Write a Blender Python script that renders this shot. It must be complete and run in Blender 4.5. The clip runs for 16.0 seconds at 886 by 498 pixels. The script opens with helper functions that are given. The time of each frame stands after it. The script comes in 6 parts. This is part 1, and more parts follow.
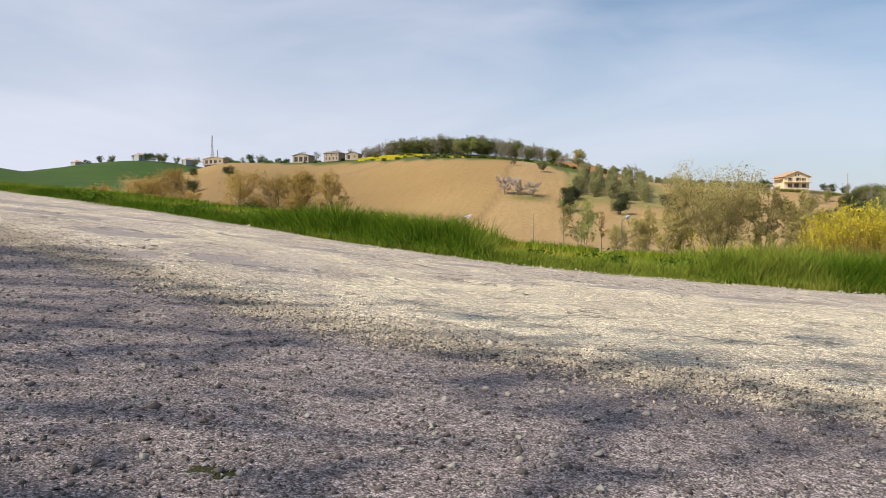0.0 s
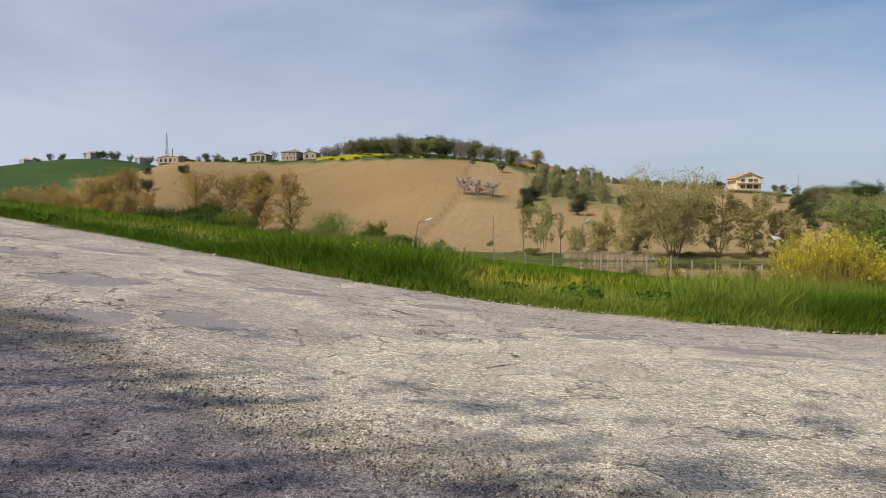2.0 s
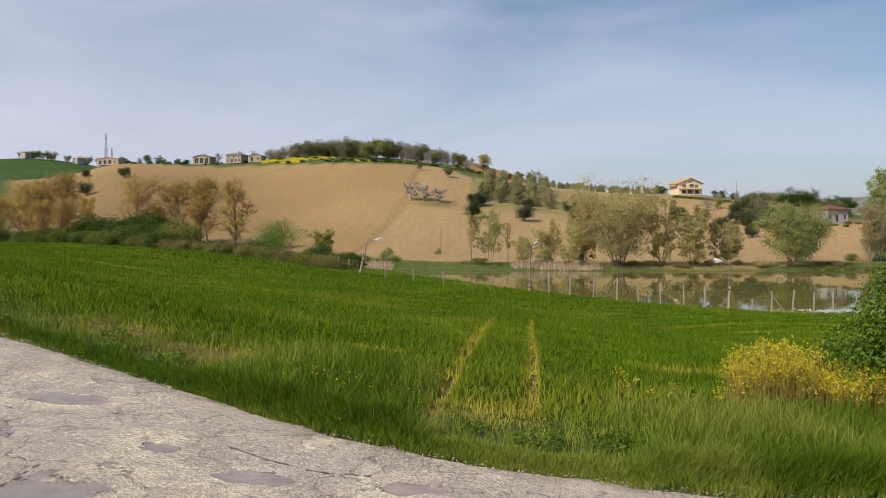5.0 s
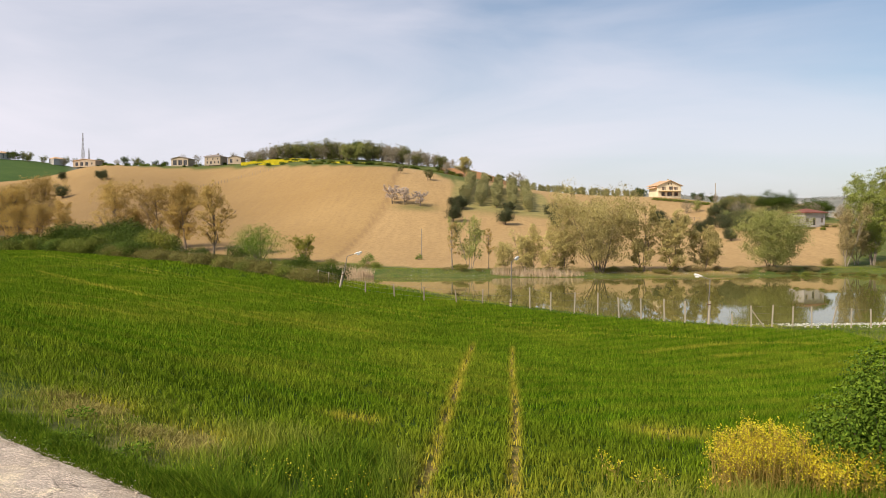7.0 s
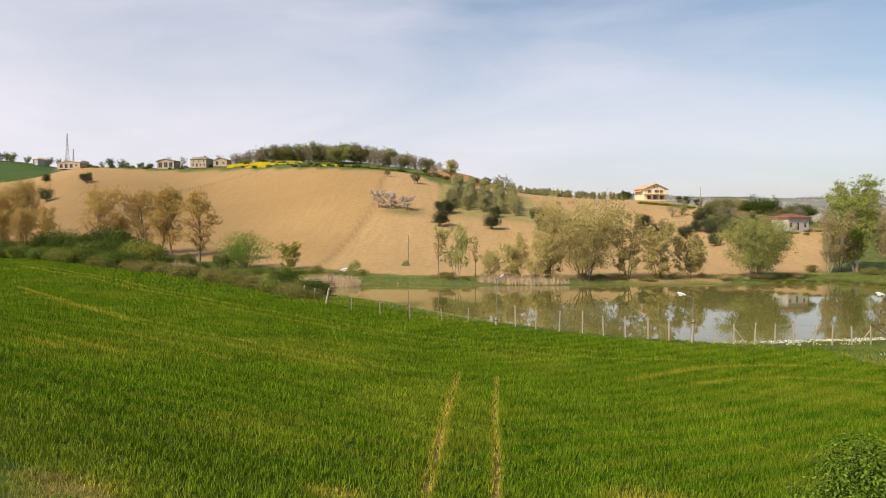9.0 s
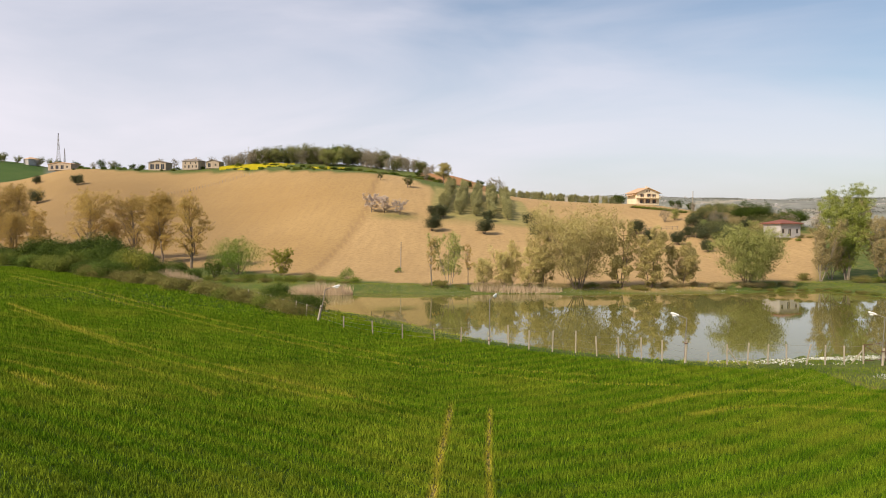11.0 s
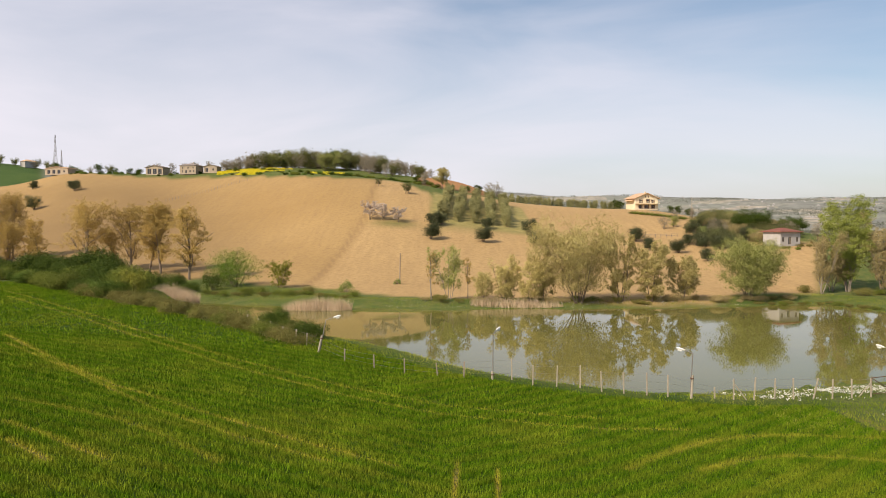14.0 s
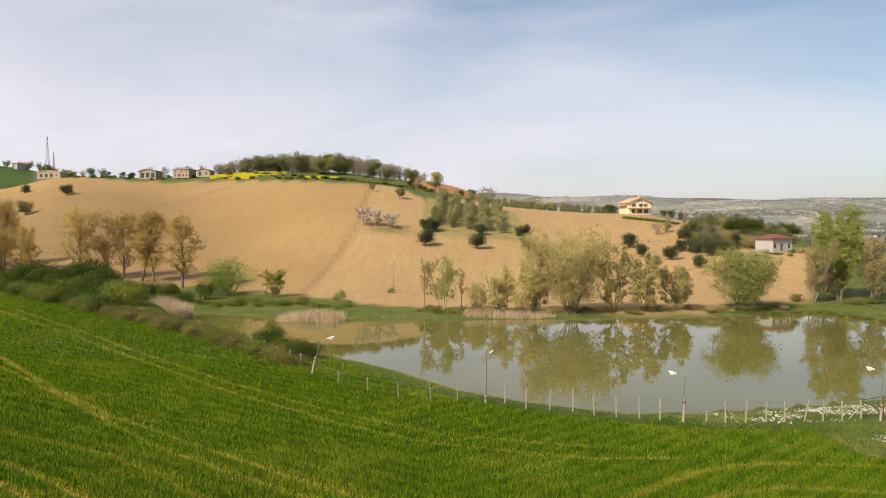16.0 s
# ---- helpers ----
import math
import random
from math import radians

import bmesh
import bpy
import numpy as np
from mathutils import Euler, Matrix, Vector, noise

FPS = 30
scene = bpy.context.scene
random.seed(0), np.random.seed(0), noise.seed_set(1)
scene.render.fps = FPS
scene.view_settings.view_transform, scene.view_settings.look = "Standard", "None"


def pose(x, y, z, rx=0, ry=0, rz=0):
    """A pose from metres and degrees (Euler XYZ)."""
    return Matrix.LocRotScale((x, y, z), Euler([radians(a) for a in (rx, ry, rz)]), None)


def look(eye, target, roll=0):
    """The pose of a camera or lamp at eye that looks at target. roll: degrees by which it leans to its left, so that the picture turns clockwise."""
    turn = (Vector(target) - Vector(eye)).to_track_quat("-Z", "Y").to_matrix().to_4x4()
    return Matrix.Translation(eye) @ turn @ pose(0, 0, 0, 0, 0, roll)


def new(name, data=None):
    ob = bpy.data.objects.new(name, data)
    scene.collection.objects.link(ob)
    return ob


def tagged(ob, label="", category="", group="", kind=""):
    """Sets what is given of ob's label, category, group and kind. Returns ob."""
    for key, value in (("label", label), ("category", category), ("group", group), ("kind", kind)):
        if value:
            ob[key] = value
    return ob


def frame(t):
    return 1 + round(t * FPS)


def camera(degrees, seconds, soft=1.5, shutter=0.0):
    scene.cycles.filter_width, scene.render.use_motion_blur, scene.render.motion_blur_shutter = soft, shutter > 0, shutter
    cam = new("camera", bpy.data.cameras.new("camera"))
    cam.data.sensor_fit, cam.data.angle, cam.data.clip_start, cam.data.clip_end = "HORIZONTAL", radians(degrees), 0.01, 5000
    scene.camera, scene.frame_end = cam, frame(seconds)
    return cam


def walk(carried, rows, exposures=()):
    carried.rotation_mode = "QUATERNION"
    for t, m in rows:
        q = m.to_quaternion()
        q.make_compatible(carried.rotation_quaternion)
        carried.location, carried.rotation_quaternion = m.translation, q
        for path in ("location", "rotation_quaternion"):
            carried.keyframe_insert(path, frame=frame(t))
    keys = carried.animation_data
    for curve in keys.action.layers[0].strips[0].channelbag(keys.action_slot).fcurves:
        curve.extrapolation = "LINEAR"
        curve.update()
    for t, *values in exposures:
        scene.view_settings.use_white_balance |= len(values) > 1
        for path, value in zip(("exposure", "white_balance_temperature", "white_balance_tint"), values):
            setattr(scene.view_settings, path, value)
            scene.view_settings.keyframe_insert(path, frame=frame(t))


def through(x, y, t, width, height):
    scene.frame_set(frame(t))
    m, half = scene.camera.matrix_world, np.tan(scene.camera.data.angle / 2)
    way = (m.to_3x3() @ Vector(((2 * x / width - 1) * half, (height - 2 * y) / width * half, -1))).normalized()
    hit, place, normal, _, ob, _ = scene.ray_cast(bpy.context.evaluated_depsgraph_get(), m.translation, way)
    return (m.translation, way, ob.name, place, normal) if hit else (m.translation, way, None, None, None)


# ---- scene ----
cam = camera(58.0, 16.0, soft=0.6)
PATH = [
    (0.0, pose(0.83, -0.77, 0.46, 88.41, 0, 10.18) @ pose(0, 0, 0, 0, 0, 0.21)),
    (0.5, pose(0.75, -0.72, 0.55, 88.40, 0, 9.94) @ pose(0, 0, 0, 0, 0, 0.27)),
    (1.0, pose(0.72, -0.68, 0.56, 88.40, 0, 9.24) @ pose(0, 0, 0, 0, 0, 0.22)),
    (1.5, pose(0.65, -0.61, 0.67, 88.38, 0, 7.90) @ pose(0, 0, 0, 0, 0, 0.18)),
    (2.0, pose(0.59, -0.55, 0.89, 88.36, 0, 7.23) @ pose(0, 0, 0, 0, 0, 0.22)),
    (2.5, pose(0.55, -0.55, 1.21, 88.36, 0, 6.34) @ pose(0, 0, 0, 0, 0, 0.20)),
    (3.0, pose(0.48, -0.58, 1.59, 88.35, 0, 5.17) @ pose(0, 0, 0, 0, 0, 0.17)),
    (3.5, pose(0.43, -0.62, 2.01, 88.33, 0, 4.07) @ pose(0, 0, 0, 0, 0, 0.12)),
    (4.0, pose(0.41, -0.68, 2.32, 88.37, 0, 3.86) @ pose(0, 0, 0, 0, 0, 0.15)),
    (6.5, pose(0.36, -0.12, 3.62, 88.41, 0, 2.36) @ pose(0, 0, 0, 0, 0, 0.15)),
    (7.0, pose(0.39, -0.09, 4.08, 88.38, 0, 2.07) @ pose(0, 0, 0, 0, 0, 0.08)),
    (7.5, pose(0.41, -0.10, 4.50, 88.39, 0, 1.80) @ pose(0, 0, 0, 0, 0, 0.03)),
    (8.0, pose(0.46, -0.15, 4.96, 88.36, 0, 1.58) @ pose(0, 0, 0, 0, 0, 0.01)),
    (8.5, pose(0.47, -0.23, 5.29, 88.36, 0, 1.34) @ pose(0, 0, 0, 0, 0, 0.03)),
    (9.0, pose(0.52, -0.29, 5.69, 88.36, 0, 1.15) @ pose(0, 0, 0, 0, 0, 0.06)),
    (11.5, pose(0.45, 0.24, 7.77, 88.34, 0, 0.57) @ pose(0, 0, 0, 0, 0, 0.20)),
    (12.0, pose(0.38, 0.42, 8.25, 88.31, 0, 0.55) @ pose(0, 0, 0, 0, 0, 0.18)),
    (12.5, pose(0.27, 0.66, 8.75, 88.29, 0, 0.55) @ pose(0, 0, 0, 0, 0, 0.18)),
    (13.0, pose(0.15, 0.89, 9.23, 88.30, 0, 0.53) @ pose(0, 0, 0, 0, 0, 0.19)),
    (13.5, pose(0.09, 1.03, 9.68, 88.32, 0, 0.50) @ pose(0, 0, 0, 0, 0, 0.16)),
    (14.0, pose(0.05, 1.10, 10.14, 88.32, 0, 0.45) @ pose(0, 0, 0, 0, 0, 0.14)),
    (14.5, pose(0.08, 1.07, 10.63, 88.33, 0, 0.34) @ pose(0, 0, 0, 0, 0, 0.15)),
    (15.0, pose(0.08, 1.00, 11.13, 88.35, 0, 0.15) @ pose(0, 0, 0, 0, 0, 0.11)),
    (15.5, pose(0.05, 0.94, 11.65, 88.35, 0, 0.04) @ pose(0, 0, 0, 0, 0, 0.11)),
    (16.0, pose(0.08, 0.92, 12.15, 88.34, 0, 0.00) @ pose(0, 0, 0, 0, 0, 0.10)),
]
walk(cam, PATH, exposures=[(0.0, 0.05, 6200, 6), (1.0, -0.17, 6050, 7), (2.0, -0.32, 5900, 8), (4.2, -0.37, 5800, 7.5), (6.4, 0.2, 6750, 10), (16.0, 0.2, 6850, 11)])

# ---- sky and sun ----
SUN_FROM = Vector((-0.60, -0.65, 0.74)).normalized()
world = bpy.data.worlds.new("world")
scene.world = world
world.use_nodes = True
wn, wl = world.node_tree.nodes, world.node_tree.links
sky = wn.new("ShaderNodeTexSky")
sky.sky_type, sky.sun_disc = "NISHITA", False
sky.sun_elevation = math.asin(SUN_FROM.z)
sky.sun_rotation = math.atan2(SUN_FROM.x, SUN_FROM.y)
sky.air_density, sky.dust_density, sky.ozone_density = 1.0, 1.5, 1.8
coord = wn.new("ShaderNodeTexCoord")
stretch = wn.new("ShaderNodeMapping")
stretch.inputs["Scale"].default_value = (1.0, 1.0, 4.5)
stretch.inputs["Rotation"].default_value = (0.0, 0.12, 0.5)
wl.new(coord.outputs["Generated"], stretch.inputs["Vector"])
thin = wn.new("ShaderNodeTexNoise")
thin.inputs["Scale"].default_value, thin.inputs["Detail"].default_value = 1.7, 7.0
thin.inputs["Roughness"].default_value, thin.inputs["Distortion"].default_value = 0.5, 0.5
wl.new(stretch.outputs["Vector"], thin.inputs["Vector"])
veil = wn.new("ShaderNodeMapRange")
veil.inputs["From Min"].default_value, veil.inputs["From Max"].default_value = 0.36, 0.68
veil.inputs["To Min"].default_value, veil.inputs["To Max"].default_value = 0.2, 0.7
wl.new(thin.outputs["Fac"], veil.inputs["Value"])
cloud = wn.new("ShaderNodeMix")
cloud.data_type = "RGBA"
cloud.inputs["B"].default_value = (6.75, 6.7, 7.65, 1)
# the haze is thickest on the sun's side
split = wn.new("ShaderNodeSeparateXYZ")
wl.new(coord.outputs["Generated"], split.inputs["Vector"])
haze = wn.new("ShaderNodeMapRange")
haze.inputs["From Min"].default_value, haze.inputs["From Max"].default_value = -0.55, 0.45
haze.inputs["To Min"].default_value, haze.inputs["To Max"].default_value = 0.26, -0.32
wl.new(split.outputs["X"], haze.inputs["Value"])
both = wn.new("ShaderNodeMath")
both.operation, both.use_clamp = "ADD", True
wl.new(veil.outputs["Result"], both.inputs[0])
wl.new(haze.outputs["Result"], both.inputs[1])
low = wn.new("ShaderNodeMapRange")
low.inputs["From Min"].default_value, low.inputs["From Max"].default_value = 0.0, 0.22
low.inputs["To Min"].default_value, low.inputs["To Max"].default_value = 0.34, 0.0
wl.new(split.outputs["Z"], low.inputs["Value"])
total = wn.new("ShaderNodeMath")
total.operation, total.use_clamp = "ADD", True
wl.new(both.outputs["Value"], total.inputs[0])
wl.new(low.outputs["Result"], total.inputs[1])
wl.new(total.outputs["Value"], cloud.inputs["Factor"])
wl.new(sky.outputs["Color"], cloud.inputs["A"])
wl.new(cloud.outputs["Result"], wn["Background"].inputs["Color"])
wn["Background"].inputs["Strength"].default_value = 0.11
sun = new("sun", bpy.data.lights.new("sun", "SUN"))
sun.data.energy, sun.data.angle, sun.data.color = 4.3, radians(0.6), (1.0, 0.865, 0.70)
sun.matrix_world = look(SUN_FROM * 50, (0, 0, 0))

# ---- materials ----
def mat(name, rough=0.9, metal=0.0, spec=0.3):
    m = bpy.data.materials.new(name)
    m.use_nodes = True
    b = m.node_tree.nodes["Principled BSDF"]
    b.inputs["Roughness"].default_value, b.inputs["Metallic"].default_value = rough, metal
    b.inputs["Specular IOR Level"].default_value = spec
    return m, m.node_tree.nodes, m.node_tree.links, b


def place_node(n, l, scale=(1, 1, 1), turn=(0, 0, 0), kind="Object"):
    c, mp = n.new("ShaderNodeTexCoord"), n.new("ShaderNodeMapping")
    mp.inputs["Scale"].default_value, mp.inputs["Rotation"].default_value = scale, turn
    l.new(c.outputs[kind], mp.inputs["Vector"])
    return mp.outputs["Vector"]


def noise_node(n, l, vec, scale, detail=4.0, rough=0.55, lo=0.3, hi=0.7, out=(0.0, 1.0)):
    t, r = n.new("ShaderNodeTexNoise"), n.new("ShaderNodeMapRange")
    t.inputs["Scale"].default_value, t.inputs["Detail"].default_value, t.inputs["Roughness"].default_value = scale, detail, rough
    l.new(vec, t.inputs["Vector"])
    r.inputs["From Min"].default_value, r.inputs["From Max"].default_value = lo, hi
    r.inputs["To Min"].default_value, r.inputs["To Max"].default_value = out
    l.new(t.outputs["Fac"], r.inputs["Value"])
    return r.outputs["Result"]


def mix_node(n, l, fac, a, b, how="MIX"):
    m = n.new("ShaderNodeMix")
    m.data_type, m.blend_type = "RGBA", how
    for key, v in (("Factor", fac), ("A", a), ("B", b)):
        if isinstance(v, (tuple, list)):
            m.inputs[key].default_value = (*v, 1) if len(v) == 3 else v
        elif isinstance(v, (int, float)):
            m.inputs[key].default_value = v
        else:
            l.new(v, m.inputs[key])
    return m.outputs["Result"]


def math_node(n, l, op, a, b=0.0):
    m = n.new("ShaderNodeMath")
    m.operation = op
    for i, v in enumerate((a, b)):
        if isinstance(v, (int, float)):
            m.inputs[i].default_value = v
        else:
            l.new(v, m.inputs[i])
    return m.outputs[0]


def bump_node(n, l, b, h, strength, dist):
    u = n.new("ShaderNodeBump")
    u.inputs["Strength"].default_value, u.inputs["Distance"].default_value = strength, dist
    l.new(h, u.inputs["Height"])
    l.new(u.outputs["Normal"], b.inputs["Normal"])


def attr_node(n, name):
    a = n.new("ShaderNodeAttribute")
    a.attribute_name = name
    return a.outputs["Fac"]


def plain(name, a, b, scale=3.0, rough=0.8, metal=0.0, bump=0.3, dist=0.01, spec=0.3):
    """Two tones mixed by coarse and fine noise, with relief."""
    m, n, l, p = mat(name, rough, metal, spec)
    v = place_node(n, l)
    big, fine = noise_node(n, l, v, scale, 5), noise_node(n, l, v, scale * 9, 4)
    c = mix_node(n, l, big, a, b)
    c = mix_node(n, l, math_node(n, l, "MULTIPLY", fine, 0.35), c, tuple(x * 0.6 for x in a))
    l.new(c, p.inputs["Base Color"])
    bump_node(n, l, p, fine, bump, dist)
    return m


def leafy(name, a, b, c=None, through=0.22, rough=0.6):
    """Leaves: each one its own tone, letting some light through."""
    m, n, l, p = mat(name, max(rough, 0.65), 0, 0.08)
    geo = n.new("ShaderNodeNewGeometry")
    inf = n.new("ShaderNodeObjectInfo")
    col = mix_node(n, l, geo.outputs["Random Per Island"], a, b)
    if c:
        pick = math_node(n, l, "FRACT", math_node(n, l, "MULTIPLY", geo.outputs["Random Per Island"], 37.0))
        col = mix_node(n, l, math_node(n, l, "MULTIPLY", pick, 0.55), col, c)
    tone = math_node(n, l, "ADD", math_node(n, l, "MULTIPLY", inf.outputs["Random"], 0.35), 0.82)
    g = n.new("ShaderNodeCombineColor")
    for k in range(3):
        l.new(tone, g.inputs[k])
    col = mix_node(n, l, 1.0, col, g.outputs["Color"], "MULTIPLY")
    l.new(col, p.inputs["Base Color"])
    tl, mx = n.new("ShaderNodeBsdfTranslucent"), n.new("ShaderNodeMixShader")
    l.new(col, tl.inputs["Color"])
    mx.inputs["Fac"].default_value = through
    l.new(p.outputs["BSDF"], mx.inputs[1])
    l.new(tl.outputs["BSDF"], mx.inputs[2])
    l.new(mx.outputs["Shader"], n["Material Output"].inputs["Surface"])
    return m


def ground_material():
    m, n, l, p = mat("ground", 0.95, 0, 0.15)
    v = place_node(n, l)
    # wheat-field soil and grass roots, darkened in colour for shade between the blades
    c = mix_node(n, l, noise_node(n, l, v, 0.9, 6), (0.03, 0.07, 0.002), (0.06, 0.105, 0.003))
    c = mix_node(n, l, noise_node(n, l, v, 12, 4, lo=0.45, hi=0.75), c, (0.018, 0.04, 0.002))
    # bank and meadow grass
    grass = mix_node(n, l, noise_node(n, l, v, 0.35, 6), (0.06, 0.11, 0.02), (0.17, 0.17, 0.05))
    grass = mix_node(n, l, noise_node(n, l, v, 2.5, 5, lo=0.45, hi=0.7), grass, (0.05, 0.075, 0.02))
    c = mix_node(n, l, attr_node(n, "meadow"), c, grass)
    # worn wheel lines in the wheat
    c = mix_node(n, l, math_node(n, l, "MULTIPLY", attr_node(n, "worn"), noise_node(n, l, v, 2.2, 5, lo=0.32, hi=0.66)), c, (0.40, 0.29, 0.085))
    # ploughed and harrowed hillside
    big = noise_node(n, l, v, 0.014, 5)
    soil = mix_node(n, l, big, (0.345, 0.225, 0.088), (0.445, 0.305, 0.130))
    soil = mix_node(n, l, math_node(n, l, "MULTIPLY", attr_node(n, "second"), 0.55), soil, (0.50, 0.345, 0.165))
    rows = place_node(n, l, (0.55, 0.045, 0.1), (0, 0, radians(-18)))
    soil = mix_node(n, l, math_node(n, l, "MULTIPLY", noise_node(n, l, rows, 1.0, 5, lo=0.35, hi=0.65), 0.28), soil, (0.27, 0.175, 0.085))
    soil = mix_node(n, l, noise_node(n, l, v, 0.9, 6, 0.7, lo=0.46, hi=0.72, out=(0.0, 0.7)), soil, (0.24, 0.155, 0.075))
    soil = mix_node(n, l, math_node(n, l, "MULTIPLY", attr_node(n, "furrow"), 0.6), soil, (0.22, 0.14, 0.07))
    soil = mix_node(n, l, math_node(n, l, "MULTIPLY", attr_node(n, "dark"), 0.85), soil, (0.21, 0.14, 0.065))
    c = mix_node(n, l, attr_node(n, "plough"), c, soil)
    c = mix_node(n, l, math_node(n, l, "MULTIPLY", attr_node(n, "stubble"), noise_node(n, l, v, 0.25, 5, out=(0.4, 1.0))), c, (0.36, 0.30, 0.12))
    c = mix_node(n, l, math_node(n, l, "MULTIPLY", attr_node(n, "red"), 0.9), c, (0.40, 0.20, 0.09))
    # far farmland: a patchwork, its colours greyed and paled to stand in for haze
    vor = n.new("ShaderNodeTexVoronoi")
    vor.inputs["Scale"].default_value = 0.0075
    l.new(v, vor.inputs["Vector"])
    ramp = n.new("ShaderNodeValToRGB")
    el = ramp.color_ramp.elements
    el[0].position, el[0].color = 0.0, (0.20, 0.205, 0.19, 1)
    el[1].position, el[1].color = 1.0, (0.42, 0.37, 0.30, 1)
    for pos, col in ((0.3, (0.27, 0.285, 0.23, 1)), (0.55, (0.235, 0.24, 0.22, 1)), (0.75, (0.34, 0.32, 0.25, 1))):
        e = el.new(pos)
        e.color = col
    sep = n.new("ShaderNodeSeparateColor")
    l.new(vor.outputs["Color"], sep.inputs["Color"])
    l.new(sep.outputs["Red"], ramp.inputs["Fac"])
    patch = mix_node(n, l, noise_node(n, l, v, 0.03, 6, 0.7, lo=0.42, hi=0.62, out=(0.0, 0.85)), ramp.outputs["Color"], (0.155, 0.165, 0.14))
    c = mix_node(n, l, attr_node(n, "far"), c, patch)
    green = mix_node(n, l, noise_node(n, l, v, 0.02, 4), (0.042, 0.085, 0.018), (0.07, 0.115, 0.025))
    c = mix_node(n, l, attr_node(n, "crop"), c, green)
    l.new(c, p.inputs["Base Color"])
    bump_node(n, l, p, noise_node(n, l, v, 2.2, 8, 0.7), 0.6, 0.12)
    return m


def road_material():
    m, n, l, p = mat("road", 0.92, 0, 0.2)
    v = place_node(n, l)
    def ramp(value, lo, hi, a=0.0, b=1.0):
        r = n.new("ShaderNodeMapRange")
        r.inputs["From Min"].default_value, r.inputs["From Max"].default_value = lo, hi
        r.inputs["To Min"].default_value, r.inputs["To Max"].default_value = a, b
        l.new(value, r.inputs["Value"])
        return r.outputs["Result"]
    times = lambda a, b: math_node(n, l, "MULTIPLY", a, b)
    plus = lambda a, b: math_node(n, l, "ADD", a, b)
    # near lane: old grey asphalt; beyond the seam: rough pinkish chippings worn to cream
    base = mix_node(n, l, noise_node(n, l, v, 0.8, 6), (0.25, 0.207, 0.20), (0.385, 0.325, 0.31))
    rough = mix_node(n, l, noise_node(n, l, v, 1.7, 6), (0.56, 0.472, 0.39), (0.735, 0.635, 0.515))
    cream = mix_node(n, l, noise_node(n, l, v, 2.3, 6), (0.78, 0.67, 0.49), (0.91, 0.80, 0.59))
    worn = ramp(plus(attr_node(n, "cream"), noise_node(n, l, v, 0.9, 7, 0.68, out=(-0.9, 0.9))), 0.35, 0.62)
    far_lane = mix_node(n, l, worn, rough, cream)
    seam = ramp(plus(attr_node(n, "pale"), noise_node(n, l, v, 2.2, 6, 0.7, out=(-0.35, 0.35))), 0.38, 0.62)
    c = mix_node(n, l, seam, base, far_lane)
    # broken plates of older surfacing, each worn to its own tone
    bent = n.new("ShaderNodeMix")
    bent.data_type, bent.blend_type = "RGBA", "ADD"
    bent.inputs["Factor"].default_value = 0.5
    wob = n.new("ShaderNodeTexNoise")
    wob.inputs["Scale"].default_value, wob.inputs["Detail"].default_value = 2.0, 9.0
    wob.inputs["Roughness"].default_value = 0.68
    l.new(v, wob.inputs["Vector"])
    l.new(v, bent.inputs["A"])
    l.new(wob.outputs["Color"], bent.inputs["B"])
    plates = n.new("ShaderNodeTexVoronoi")
    plates.inputs["Scale"].default_value = 1.5
    l.new(bent.outputs["Result"], plates.inputs["Vector"])
    ps = n.new("ShaderNodeSeparateColor")
    l.new(plates.outputs["Color"], ps.inputs["Color"])
    old = mix_node(n, l, noise_node(n, l, v, 6, 4), (0.44, 0.355, 0.285), (0.55, 0.455, 0.36))
    c = mix_node(n, l, times(times(math_node(n, l, "POWER", ps.outputs["Red"], 2.0), 0.5), seam), c, old)
    # smooth grey repairs with ragged outlines
    rag = noise_node(n, l, v, 3.0, 7, 0.62, out=(-0.5, 0.5))
    repair = ramp(plus(attr_node(n, "patch"), rag), 0.92, 1.08, 0.9, 0.0)
    c = mix_node(n, l, repair, c, mix_node(n, l, noise_node(n, l, v, 4, 4), (0.29, 0.25, 0.238), (0.38, 0.33, 0.31)))
    c = mix_node(n, l, noise_node(n, l, v, 0.55, 5, 0.6, lo=0.54, hi=0.74, out=(0.0, 0.22)), c, (0.17, 0.15, 0.14))
    # gravel showing in the broken holes
    hole = plus(attr_node(n, "hole"), noise_node(n, l, v, 5.0, 6, 0.6, out=(-0.28, 0.28)))
    c = mix_node(n, l, ramp(hole, 0.9, 1.05, 0.45, 0.0), c, mix_node(n, l, noise_node(n, l, v, 40, 3, lo=0.4, hi=0.6), (0.30, 0.25, 0.17), (0.72, 0.65, 0.52)))
    # aggregate: pale and dark chips, with dark gaps between
    chips = n.new("ShaderNodeTexVoronoi")
    chips.inputs["Scale"].default_value = 180
    l.new(v, chips.inputs["Vector"])
    sep = n.new("ShaderNodeSeparateColor")
    l.new(chips.outputs["Color"], sep.inputs["Color"])
    grain = times(ramp(sep.outputs["Green"], 0, 1, 0.42, 1.8), ramp(chips.outputs["Distance"], 0.35, 0.7, 1.08, 0.5))
    grain = times(grain, noise_node(n, l, v, 22, 5, 0.75, lo=0.32, hi=0.68, out=(0.72, 1.25)))
    g = n.new("ShaderNodeCombineColor")
    for k in range(3):
        l.new(grain, g.inputs[k])
    c = mix_node(n, l, math_node(n, l, "SUBTRACT", 1.0, times(repair, 0.8)), c, mix_node(n, l, 1.0, c, g.outputs["Color"], "MULTIPLY"))
